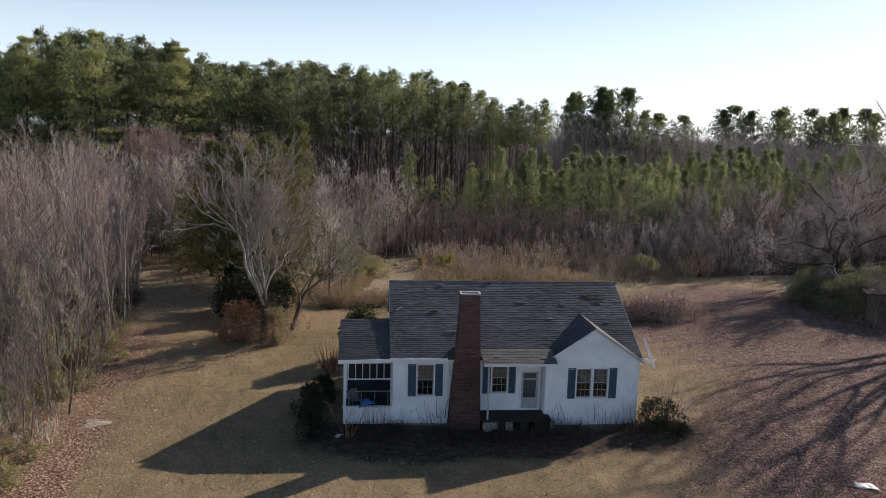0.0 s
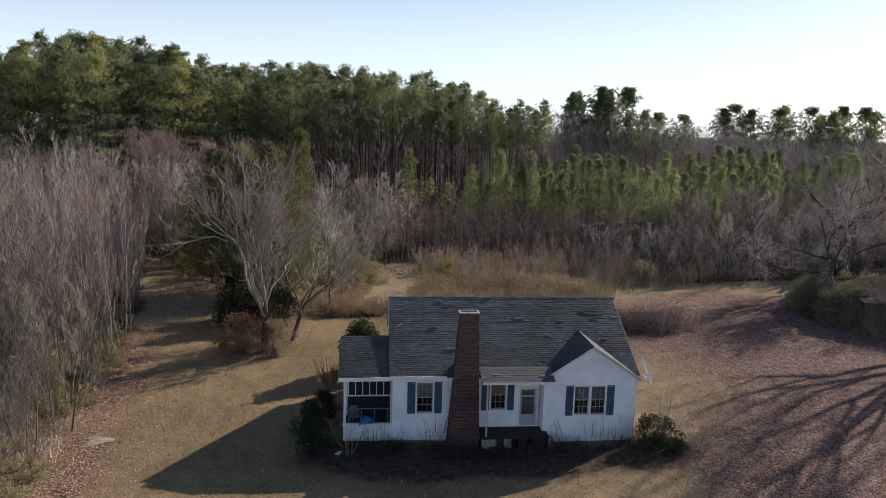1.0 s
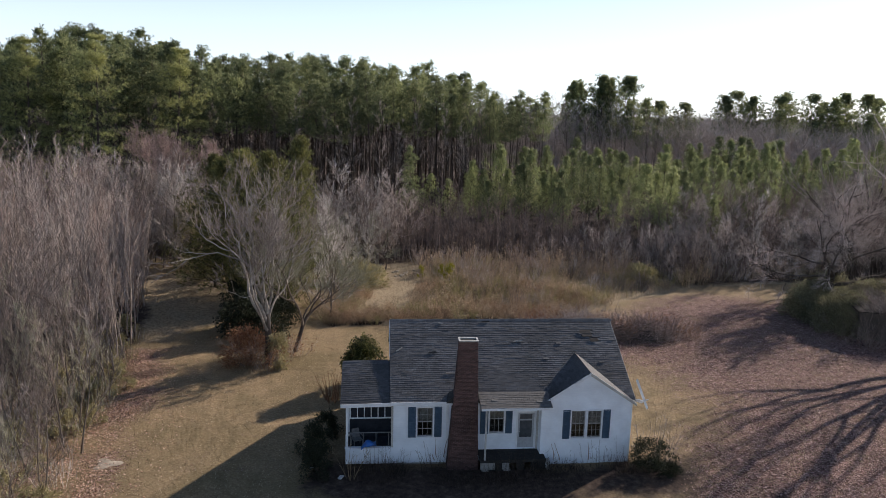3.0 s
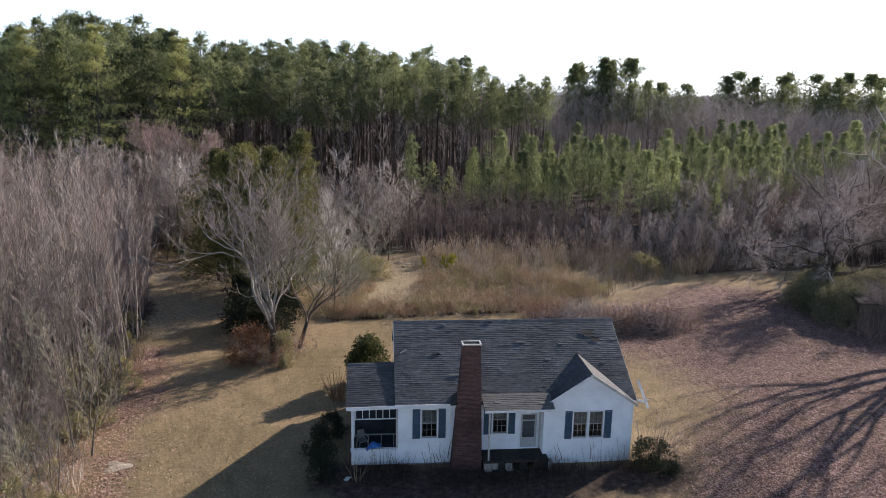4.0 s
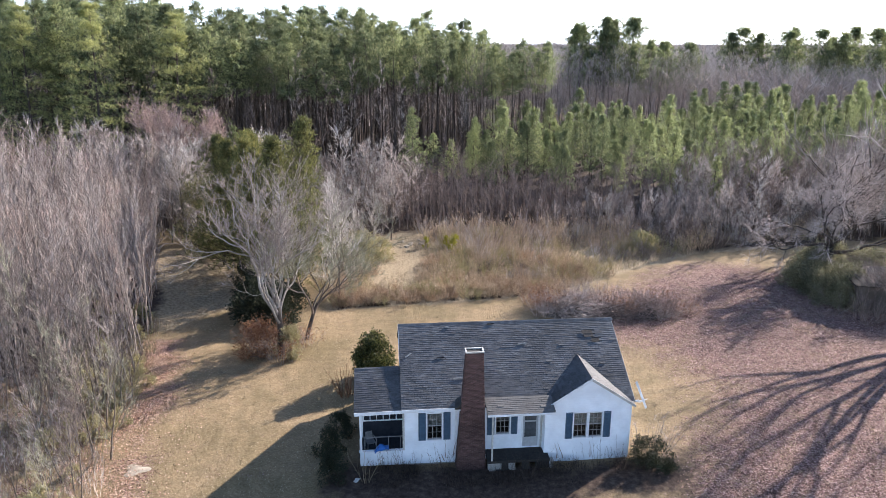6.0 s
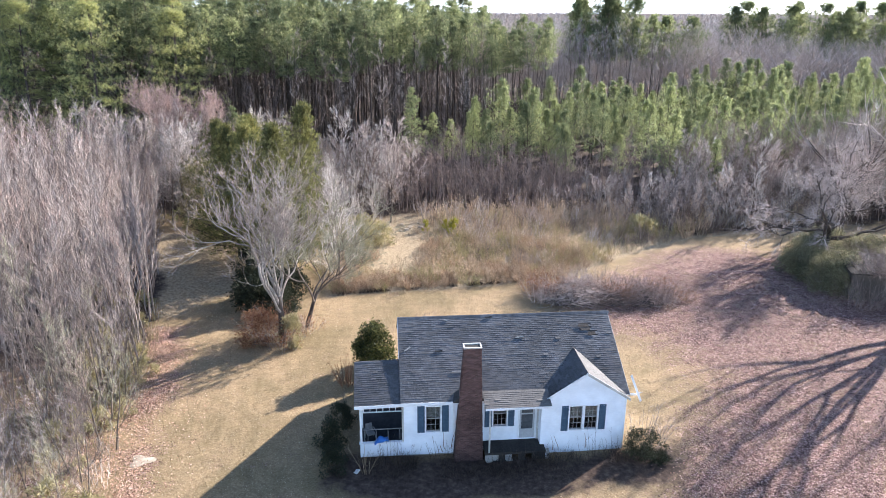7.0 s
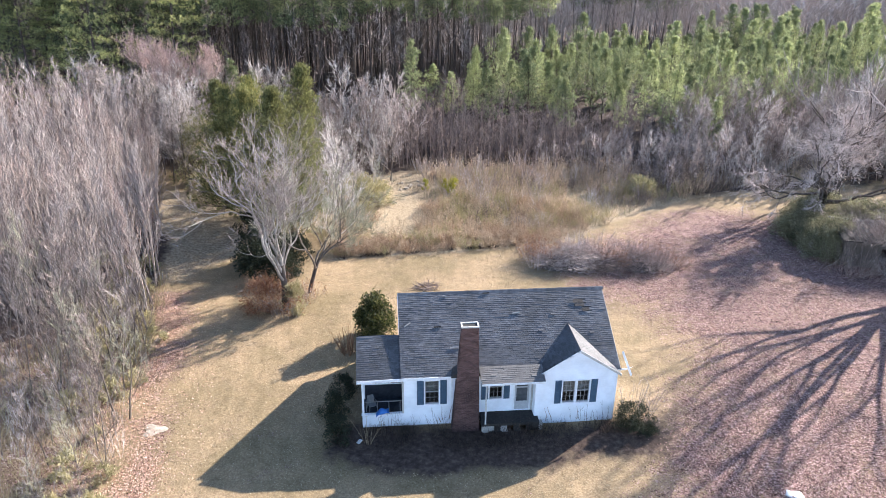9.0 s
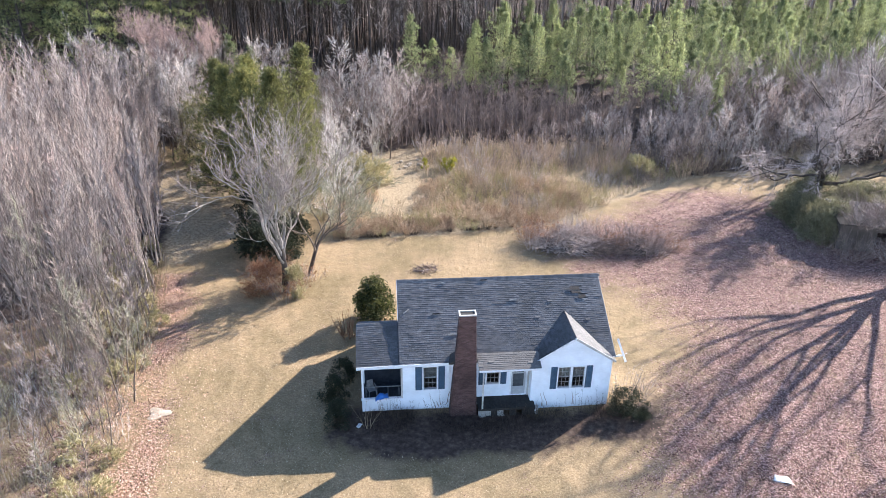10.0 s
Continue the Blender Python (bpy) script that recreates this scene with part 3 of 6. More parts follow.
def slab(sl, corners, thick):
    """A deck under the shingles; corners (x, y) in the slope, anticlockwise."""
    g = Geo()
    n = len(corners)
    v = [tuple(sl.at(x, y, -thick)) for x, y in corners] + [tuple(sl.at(x, y, 0.0)) for x, y in corners]
    return g.faces(v, [tuple(range(n - 1, -1, -1)), tuple(range(n, 2 * n))] + [(i, (i + 1) % n, n + (i + 1) % n, n + i) for i in range(n)])


EXPO, TAB = 0.145, 0.33


def shingle_places(sl, corners, rng, skip=()):
    """Places (x, y, width) of the tabs in a slope."""
    xs, ys = [c[0] for c in corners], [c[1] for c in corners]
    out = []
    y, row = min(ys) - 0.02, 0
    while y < max(ys) - 0.05:
        x = min(xs) - 0.02 - TAB * (0.5 * (row % 2)) - rng.uniform(0, 0.05)
        while x < max(xs):
            w = TAB
            if len(corners) == 4 and corners[0][0] == corners[3][0]:
                x, w = max(x, min(xs) - 0.02), min(x + TAB, max(xs) + 0.02) - max(x, min(xs) - 0.02)
            cx, cy = x + w / 2, y + EXPO / 2
            if w > 0.04 and inside(cx, cy, corners) and (w < TAB or corners[0][0] == corners[3][0] or all(edge_distance(q, cy, corners) > -0.06 for q in (x, x + w))) and not any(a < cx < b and c < cy < d for a, b, c, d in skip):
                out.append((x, y + rng.uniform(-0.007, 0.007), w, row))
            x += w
        y += EXPO
        row += 1
    return out


TAB_CORNERS = [(0.004, 0, 0.002), (TAB - 0.004, 0, 0.002), (TAB - 0.004, EXPO + 0.05, 0.001), (0.004, EXPO + 0.05, 0.001), (0.004, 0, 0.015), (TAB - 0.004, 0, 0.015), (TAB - 0.004, EXPO + 0.05, 0.006), (0.004, EXPO + 0.05, 0.006)]


def add_shingles(geo, sl, places, rng):
    for x, y, w, row in places:
        wave = noise.noise(Vector((x * 0.5, row * 0.37, 4.0)))
        lift = rng.uniform(0, 0.01) + max(0.0, wave) * 0.014 if rng.random() > 0.008 else rng.uniform(0.02, 0.04)
        tilt = rng.uniform(-0.006, 0.006)
        geo.hexa([tuple(sl.at(x + a * w / TAB, y + b + tilt * (a > 0.1), h + (lift if h > 0.01 else 0.0))) for a, b, h in TAB_CORNERS])


MAIN = Slope((-4.46, 0.22, 4.05), (1, 0, 0), (0, 5.23, 3.03))
MAIN_L = math.hypot(5.23, 3.03)
BACK = Slope((9.14, 10.68, 4.05), (-1, 0, 0), (0, -5.23, 3.03))
PORCH = Slope((-7.15, 0.27, 3.95), (2.69, 0, 0.06), (0, 2.6, 1.42))
PORCH_L = math.hypot(2.6, 1.42)
PORCH_BACK = Slope((-4.46, 5.47, 3.98), (-1, 0, 0), (0, -2.6, 1.42))
STOOP = Slope((0.36, -0.70, 4.03), (1, 0, 0), (0, 1.28, 0.40))
GABLE_L = Slope((3.72, 3.2, 3.95), (0, -1, 0), (2.68, 0, 1.81))
GABLE_R = Slope((9.08, -0.15, 3.95), (0, 1, 0), (-2.68, 0, 1.81))
GABLE_LEN = math.hypot(2.68, 1.81)
PATCH = [(11.55, 12.25, 4.55, 5.15), (12.0, 12.5, 4.2, 4.55)]

roof = part("roof", slab(MAIN, [(0, 0), (13.6, 0), (13.6, MAIN_L), (0, MAIN_L)], 0.14), M_UNDERLAY, house, "dark grey curling asphalt shingle roof")
part("roof", slab(BACK, [(0, 0), (13.6, 0), (13.6, MAIN_L), (0, MAIN_L)], 0.14), M_SHINGLE, house)
porch_roof = part("porch_roof", slab(PORCH, [(0, 0), (2.69, 0), (2.69, PORCH_L), (0, PORCH_L)], 0.12), M_UNDERLAY, house, "sagging shingle roof of the side porch")
part("porch_roof", slab(PORCH_BACK, [(0, 0), (2.69, 0), (2.69, PORCH_L), (0, PORCH_L)], 0.12), M_SHINGLE, house)
STOOP_L = math.hypot(1.28, 0.40)
stoop_roof = part("stoop_roof", slab(STOOP, [(0, 0), (3.86, 0), (3.86, STOOP_L), (0, STOOP_L)], 0.07), M_UNDERLAY, house, "low lighter shingle roof over the front step")
LG = [(2.95, 0), (3.35, 0), (3.35, GABLE_LEN), (0.0, GABLE_LEN)]
RG = [(0, 0), (0.25, 0), (3.35, GABLE_LEN), (0, GABLE_LEN)]
gable_roof = part("gable_roof", slab(GABLE_L, LG, 0.1), M_UNDERLAY, house, "small front gable roof")
part("gable_roof", slab(GABLE_R, RG, 0.1), M_UNDERLAY, house)

# white edges: fascia boards and rakes
g = Geo().box(-4.46, -0.98, 0.18, 0.216, 3.86, 4.06)
part("fascia", g, M_TRIM, house, "white eave board")
part("fascia", Geo().hexa([(-7.15, 0.225, 3.76), (-4.465, 0.225, 3.82), (-4.465, 0.262, 3.82), (-7.15, 0.262, 3.76), (-7.15, 0.225, 3.96), (-4.465, 0.225, 4.02), (-4.465, 0.262, 4.02), (-7.15, 0.262, 3.96)]), M_TRIM, house)
part("fascia", Geo().box(0.36, 4.22, -0.745, -0.708, 3.90, 4.03), M_TRIM, house)
for sgn in (-1, 1):
    a, b = 6.4, 6.4 + sgn * 2.70
    q = [(a, -0.185, 5.60), (b, -0.185, 3.80), (b, -0.152, 3.80), (a, -0.152, 5.60), (a, -0.185, 5.78), (b, -0.185, 3.96), (b, -0.152, 3.96), (a, -0.152, 5.78)]
    if sgn < 0:
        q = [q[1], q[0], q[3], q[2], q[5], q[4], q[7], q[6]]
    part("rake_board", Geo().hexa(q), M_TRIM if sgn < 0 else M_OLDTRIM, house, "white gable rake" if sgn < 0 else "weathered, peeling gable rake")
    part("soffit", Geo().hexa([(min(a, b), -0.15, (5.58 if sgn > 0 else 3.80)), (max(a, b), -0.15, (3.80 if sgn > 0 else 5.58)), (max(a, b), 0.0, (3.80 if sgn > 0 else 5.58)), (min(a, b), 0.0, (5.58 if sgn > 0 else 3.80)), (min(a, b), -0.15, (5.60 if sgn > 0 else 3.82)), (max(a, b), -0.15, (3.82 if sgn > 0 else 5.60)), (max(a, b), 0.0, (3.82 if sgn > 0 else 5.60)), (min(a, b), 0.0, (5.60 if sgn > 0 else 3.82))]), M_TRIM, house)
for u in (-4.50, 9.145):
    v0 = 2.95 if u < 0 else 0.22
    z0 = 3.88 + (v0 - 0.22) * 0.5793
    g = Geo().hexa([(u, v0, z0), (u + 0.035, v0, z0), (u + 0.035, 5.45, 6.91), (u, 5.45, 6.91), (u, v0, z0 + 0.18), (u + 0.035, v0, z0 + 0.18), (u + 0.035, 5.45, 7.09), (u, 5.45, 7.09)])
    part("rake_board", g, M_TRIM if u < 0 else M_OLDTRIM, house)
part("soffit", Geo().box(-4.15, -0.98, 0.217, 0.48, 3.87, 3.90), M_TRIM, house)
part("stoop_ceiling", Geo().box(0.40, 3.80, -0.70, 0.645, 3.90, 3.93), M_OLDTRIM, house)

# shingles: those over the eaves by the chimney and the step as single pieces, the rest joined
rng = random.Random(5)
tab_mesh = Geo().hexa(TAB_CORNERS)
full = [(0, 0), (13.6, 0), (13.6, MAIN_L), (0, MAIN_L)]
main_tabs = shingle_places(MAIN, full, rng, PATCH + [(3.55, 4.75, 0.0, 0.5)])
loose = Geo()
add_shingles(loose, MAIN, [t for t in main_tabs if not (3 <= t[3] < 14 and 4.9 < t[0] < 8.3 and t[2] > 0.32)], rng)
tagged(part("shingling", loose, M_SHINGLE, roof), kind="stuff")
first = None
for x, y, w, row in [t for t in main_tabs if 3 <= t[3] < 14 and 4.9 < t[0] < 8.3 and t[2] > 0.32]:
    if first is None:
        first = part("shingle", tab_mesh, M_SHINGLE, roof)
        piece = first
    else:
        piece = new("shingle", first.data)
        piece.parent = roof
    piece.matrix_basis = MAIN.frame_at(x, y, rng.uniform(0, 0.008)) @ pose(0, 0, 0, rng.uniform(0, 1.5), 0, rng.uniform(-0.8, 0.8))
# the gable's right slope gets paler shingle: grazing sun put into its colour
for owner, sl, shape, mat in ((porch_roof, PORCH, [(0, 0), (2.69, 0), (2.69, PORCH_L), (0, PORCH_L)], M_SHINGLE), (stoop_roof, STOOP, [(0, 0), (3.86, 0), (3.86, STOOP_L), (0, STOOP_L)], M_SHINGLE_PALE), (gable_roof, GABLE_L, LG, M_SHINGLE), (gable_roof, GABLE_R, RG, M_SHINGLE_PALE)):
    g = Geo()
    add_shingles(g, sl, shingle_places(sl, shape, rng), rng)
    tagged(part("shingling", g, mat, owner), kind="stuff")
caps = Geo()
x = -4.46
while x < 9.1:
    w = 0.3
    caps.hexa([(x, 5.30, 7.02), (x + w, 5.30, 7.02), (x + w, 5.60, 7.02), (x, 5.60, 7.02), (x, 5.44, 7.125), (x + w, 5.44, 7.115), (x + w, 5.46, 7.115), (x, 5.46, 7.125)])
    x += w - 0.02
tagged(part("ridge_cap", caps, M_SHINGLE, roof), kind="stuff")
x, caps = -7.15, Geo()
while x < -4.7:
    caps.hexa([(x, 2.74, 5.31), (x + 0.28, 2.74, 5.315), (x + 0.28, 3.0, 5.315), (x, 3.0, 5.31), (x, 2.86, 5.42), (x + 0.28, 2.86, 5.42), (x + 0.28, 2.88, 5.42), (x, 2.88, 5.42)])
    x += 0.27
tagged(part("ridge_cap", caps, M_SHINGLE, porch_roof), kind="stuff")
for (a, b, c, d), h, tilt in zip([(11.6, 12.2, 4.6, 4.85), (11.5, 12.15, 4.88, 5.12), (12.02, 12.5, 4.22, 4.45)], (0.03, 0.05, 0.04), (4, -3, 6)):
    m = part("loose_board", Geo().box(0, b - a, 0, d - c, 0, 0.02), M_OLDWOOD, roof, "bare brown roof deck where shingles are gone")
    m.matrix_basis = MAIN.frame_at(a, c, h) @ pose(0, 0, 0, 2, 0, tilt)
for x, y, w, turn in ((2.9, 5.75, 0.28, -30), (5.55, 5.8, 0.5, 0), (0.35, 3.5, 0.5, 35), (2.2, 3.4, 0.5, 0), (7.3, 4.2, 0.6, 2), (3.1, 1.9, 0.7, -2)):
    m = part("shingle_scrap", Geo().hexa([(0, 0, 0), (w, 0.02, 0), (w * 0.9, 0.1, 0), (0.03, 0.08, 0), (0, 0, 0.03), (w, 0.02, 0.02), (w * 0.9, 0.1, 0.05), (0.03, 0.08, 0.03)]), M_CONCRETE if turn else M_UNDERLAY, roof, "torn shingle scrap")
    m.matrix_basis = MAIN.frame_at(x, y, 0.035) @ pose(0, 0, 0, 0, 0, turn)

# ---- chimney: tapers on its outer side and its front ----
def chimney_at(z):
    k = clamp(z / 7.55, 0, 1)
    return -1.38 + 0.55 * k, 0.36 - 0.19 * k, -0.30 + 0.36 * k


g = Geo()
lo, hi = chimney_at(-0.3), chimney_at(7.5)
e = 0.02
g.hexa([(lo[0] + e, lo[2] + e, -0.3), (lo[1] - e, lo[2] + e, -0.3), (lo[1] - e, 0.477, -0.3), (lo[0] + e, 0.477, -0.3), (hi[0] + e, hi[2] + e, 7.5), (hi[1] - e, hi[2] + e, 7.5), (hi[1] - e, 0.477, 7.5), (hi[0] + e, 0.477, 7.5)])
chimney = part("chimney", g, M_MORTAR, house, "tall tapering red-brown brick chimney with a pale concrete cap")
part("chimney_back", Geo().box(-0.81, 0.15, 0.478, 0.64, 3.9, 7.5), M_BRICK, chimney)
rng = random.Random(9)
rest = Geo()
brick_mesh = Geo().hexa([(0, 0, 0), (0.205, 0, 0), (0.205, 0.09, 0), (0, 0.09, 0), (0, 0, 0.064), (0.205, 0, 0.064), (0.205, 0.09, 0.064), (0, 0.09, 0.064)])
first = None
row, z = 0, -0.1
while z < 7.44:
    a, b, f = chimney_at(z)
    x = a - (0.108 if row % 2 else 0.0)
    while x < b - 0.03:
        x0, x1 = max(x, a), min(x + 0.205, b)
        d = rng.uniform(-0.004, 0.006)
        if x1 - x0 > 0.2 and 4.1 < z < 7.35:
            if first is None:
                first = piece = part("brick", brick_mesh, M_BRICK, chimney)
            else:
                piece = new("brick", first.data)
                piece.parent = chimney
            piece.location = (x0, f + d, z)
        elif x1 - x0 > 0.03:
            rest.box(x0, x1, f + d, f + d + 0.09, z, z + 0.064)
        x += 0.215
    for side, face in ((-1, a), (1, b)):
        y = f + 0.10 + (0.1 if row % 2 else 0.0)
        while y < 0.44:
            y1 = min(y + 0.2, 0.47)
            d = rng.uniform(-0.004, 0.006)
            rest.box(*((face - d, face + 0.09) if side < 0 else (face - 0.09, face + d)), y, y1, z, z + 0.064)
            y += 0.21
    z += 0.0745
    row += 1
tagged(part("brickwork", rest, M_BRICK, chimney), kind="stuff")
a, b, f = chimney_at(7.5)
g = Geo()
for q in ((a - 0.025, b + 0.025, f - 0.025, f + 0.06), (a - 0.025, b + 0.025, 0.58, 0.66), (a - 0.025, a + 0.06, f + 0.06, 0.58), (b - 0.06, b + 0.025, f + 0.06, 0.58)):
    g.box(*q, 7.5, 7.575)
part("chimney_cap", g, M_OLDTRIM, chimney, "pale concrete rim round a dark flue")
# flat dark block for the opening, its inner shade put into the colour
part("flue", Geo().box(a + 0.06, b - 0.06, f + 0.06, 0.58, 7.42, 7.506), M_UNDERLAY, chimney, "flue drawn as a flat dark block")
part("flashing", Geo().hexa([(-1.45, 0.05, 4.03), (-0.95, 0.05, 4.03), (-0.95, 0.7, 4.3), (-1.3, 0.7, 4.3), (-1.45, 0.05, 4.06), (-0.95, 0.05, 4.5), (-0.95, 0.7, 4.6), (-1.3, 0.7, 4.36)]), M_UNDERLAY, roof, "dark flashing at the chimney")

# ---- side porch ----
porch = part("porch_floor", Geo().box(-6.95, -4.31, 0.59, 5.4, 0.82, 0.95), M_DARKPORCH, house, "open side porch with a low white front wall")
part("porch_wall", Geo().box(-6.90, -4.305, 0.46, 0.58, 0.36, 1.27), M_SIDING, porch)
part("porch_sill", Geo().box(-6.95, -4.305, 0.42, 0.62, 1.272, 1.33), M_TRIM, porch)
part("post", Geo().box(-6.88, -6.76, 0.46, 0.58, 1.332, 3.76), M_TRIM, porch)
part("post", Geo().box(-4.42, -4.305, 0.44, 0.56, 1.332, 3.80), M_OLDTRIM, porch)
part("post", Geo().box(-6.88, -6.765, 2.6, 2.72, 0.95, 3.8), M_TRIM, porch)
part("header", Geo().box(-6.95, -4.305, 0.44, 0.58, 3.70, 3.80), M_OLDTRIM, porch)
part("porch_ceiling", Geo().box(-6.95, -4.31, 0.60, 5.35, 3.84, 3.88), M_DARKPORCH, porch)
# back wall with a row of narrow barred openings, and a low rail in front
g = Geo()
for k in range(7):
    u = -6.74 + k * 0.395
    g.box(u, u + 0.05, 2.60, 2.65, 2.12, 3.62)
g.box(-6.76, -4.31, 2.58, 2.60, 2.04, 2.12).box(-6.76, -4.31, 2.58, 2.60, 3.62, 3.70)
part("rear_light_frame", g, M_TRIM, porch, "row of narrow white-barred openings")
part("rear_wall", Geo().box(-6.76, -4.31, 2.605, 2.70, 0.95, 2.04), M_DARKPORCH, porch)
part("rear_screen", Geo().box(-6.76, -4.31, 2.66, 2.67, 2.12, 3.62), M_DARKPORCH, porch, "dark mesh behind the bars")
g = Geo()
for k in range(4):
    u = -6.66 + k * 0.7
    g.box(u, u + 0.04, 0.70, 0.73, 1.33, 2.06)
g.box(-6.75, -4.33, 0.69, 0.74, 2.06, 2.11)
part("railing", g, M_DULLPLASTIC, porch, "thin weathered porch railing")
g = Geo().box(-6.9, -6.75, 0.6, 5.2, 0.45, 0.82)
part("skirt", g, M_OLDTRIM, porch)
for k in range(5):
    part("lattice_board", Geo().box(-6.93, -6.90, 0.8 + k * 0.9, 0.92 + k * 0.9, 0.3, 1.9 - 0.12 * (k % 3)), M_OLDTRIM, porch)

# ---- front step ----
step = part("front_step", Geo().box(0.42, 4.05, -0.62, 0.645, 0.82, 0.98), M_DARKSLAB, house, "dark slab on broken pale blocks, its shade put into the colour")
rng = random.Random(3)
for k in range(9):
    u = 0.45 + k * 0.4
    if k in (4, 6):
        continue
    part("block", Geo().box(u, u + 0.38, -0.58 + rng.uniform(-0.03, 0.03), -0.38, 0.40, 0.80), M_CONCRETE if k in (0, 1, 3) else M_DARKSLAB, step)
    part("block", Geo().box(u + 0.1 - 0.02, u + 0.46, -0.57, -0.37, 0.0, 0.39), M_DARKSLAB if k % 3 else M_CONCRETE, step)
part("block", Geo().box(4.06, 4.28, -0.6, -0.25, 0.2, 0.85), M_CONCRETE, step)
part("step_post", Geo().box(0.62, 0.71, -0.62, -0.53, 0.98, 3.905), M_OLDTRIM, house, "thin grey post under the low roof")
part("side_post", Geo().box(4.02, 4.10, -0.60, -0.52, 0.0, 0.75), M_TRIM, step)

# torn gutter hanging off the far corner
g = Geo()
for p, q in (((9.3, 0.75, 4.95), (9.95, 0.5, 3.3)), ((9.4, 0.6, 3.7), (10.15, 1.0, 3.6)), ((9.2, 0.3, 3.9), (9.8, 0.9, 3.5))):
    p, q = Vector(p), Vector(q)
    s = Vector((0.09, -0.05, 0.11))
    n = (q - p).cross(s).normalized() * 0.012
    g.hexa([tuple(w) for w in (p, q, q + n, p + n, p + s, q + s, q + s + n, p + s + n)])
part("broken_gutter", g, M_TRIM, house, "white gutter torn loose at the corner")
part("gutter_bracket", Geo().tube([(9.0, 0.2, 4.0), (9.5, 0.5, 3.9), (9.7, 0.7, 3.75)], [0.03, 0.025, 0.02], 5), M_TRIM, house)

# ---- loose things by the house ----
tarp = Geo()
n = 9
for k in range(n):
    for j in range(n):
        u, w = k / (n - 1), j / (n - 1)
        tarp.v.append((u * 0.85, w * 0.5 - 0.25, 0.35 * math.sin(math.pi * clamp(u * 0.9 + 0.05, 0, 1)) * (1 - (2 * w - 1) ** 2 * 0.6) + 0.05 * math.sin(9 * u + 5 * w)))
tarp.f = [(k * n + j, (k + 1) * n + j, (k + 1) * n + j + 1, k * n + j + 1) for k in range(n - 1) for j in range(n - 1)]
ob = tarp.object("blue_tub", M_BLUE, True)
ob.matrix_basis = house.matrix_basis @ pose(-6.05, 0.36, 1.34, 0, -12, 4)
tagged(ob, "crumpled blue plastic tub on the porch sill", "tub")
ob.modifiers.new("thickness", "SOLIDIFY").thickness = 0.02


def porch_chair(m):
    top = new("porch_chair")
    tagged(top, "dingy grey moulded chair on the side porch", "chair")
    top.matrix_basis = m
    part("seat", Geo().box(-0.25, 0.25, -0.25, 0.25, 0.40, 0.44), M_DULLPLASTIC, top)
    part("backrest", Geo().hexa([(-0.24, 0.23, 0.44), (0.24, 0.23, 0.44), (0.24, 0.26, 0.44), (-0.24, 0.26, 0.44), (-0.2, 0.33, 0.9), (0.2, 0.33, 0.9), (0.2, 0.36, 0.9), (-0.2, 0.36, 0.9)]), M_DULLPLASTIC, top)
    for a in (-1, 1):
        part("armrest", Geo().box(a * 0.27 - 0.025, a * 0.27 + 0.025, -0.22, 0.27, 0.62, 0.65), M_DULLPLASTIC, top)
        for b in (-1, 1):
            part("leg", Geo().tube([(a * 0.23, b * 0.22, 0.40), (a * 0.26, b * 0.26, 0.0)], [0.025, 0.02], 5), M_DULLPLASTIC, top)


porch_chair(house.matrix_basis @ pose(-6.3, 1.45, 0.95, 0, 0, 20))


def litter_scrap(name, x, y, size, label, category, turn):
    g = Geo()
    n = 7
    for k in range(n):
        for j in range(n):
            u, w = k / (n - 1) - 0.5, j / (n - 1) - 0.5
            g.v.append((u * size * (1 - 0.3 * w), w * size * 0.6, 0.06 + 0.05 * math.sin(7 * u + 3) * math.cos(5 * w)))
    g.f = [(k * n + j, (k + 1) * n + j, (k + 1) * n + j + 1, k * n + j + 1) for k in range(n - 1) for j in range(n - 1)]
    ob = g.object(name, M_PLASTIC, True)
    ob.modifiers.new("thickness", "SOLIDIFY").thickness = 0.015
    ob.matrix_basis = pose(x, y, ground_z(x, y), 0, 0, turn)
    return tagged(ob, label, category)


litter_scrap("plastic_sheet", 19.6, 29.6, 0.88, "crumpled white plastic sheet on the leafy lawn", "litter", -15)
litter_scrap("white_bucket_lid", -5.0, 33.9, 0.4, "white plastic scrap in the shaded grass", "litter", 60)
litter_scrap("paper_scrap", -6.7, 34.9, 0.25, "small white paper scrap in the grass", "litter", 25)

# ---- shed, half hidden by shrubs ----
shed = thing("shed", (37.1, 59.2, 0.25), "low weathered wooden shed with a grey tin roof among shrubs", "shed", turn=-13)
part("wall", wall_geo(Geo(), 0.2, 9.0, 0.2, 0.3, -0.3, 2.7, [(3.4, 5.6, -0.2, 2.2)]), M_OLDWOOD, shed)
part("wall", Geo().box(0.2, 0.3, 0.3, 5.8, -0.3, 2.7), M_OLDWOOD, shed)
part("wall", Geo().box(8.9, 9.0, 0.3, 5.8, -0.3, 2.7), M_OLDWOOD, shed)
part("wall", Geo().box(0.3, 8.9, 5.7, 5.8, -0.3, 2.7), M_OLDWOOD, shed)
part("roof", Geo().hexa([(0, 0, 2.72), (9.2, 0, 2.72), (9.2, 6.0, 2.9), (0, 6.0, 2.9), (0, 0, 2.80), (9.2, 0, 2.80), (9.2, 6.0, 2.98), (0, 6.0, 2.98)]), M_METALROOF, shed, "rust-streaked tin roof")
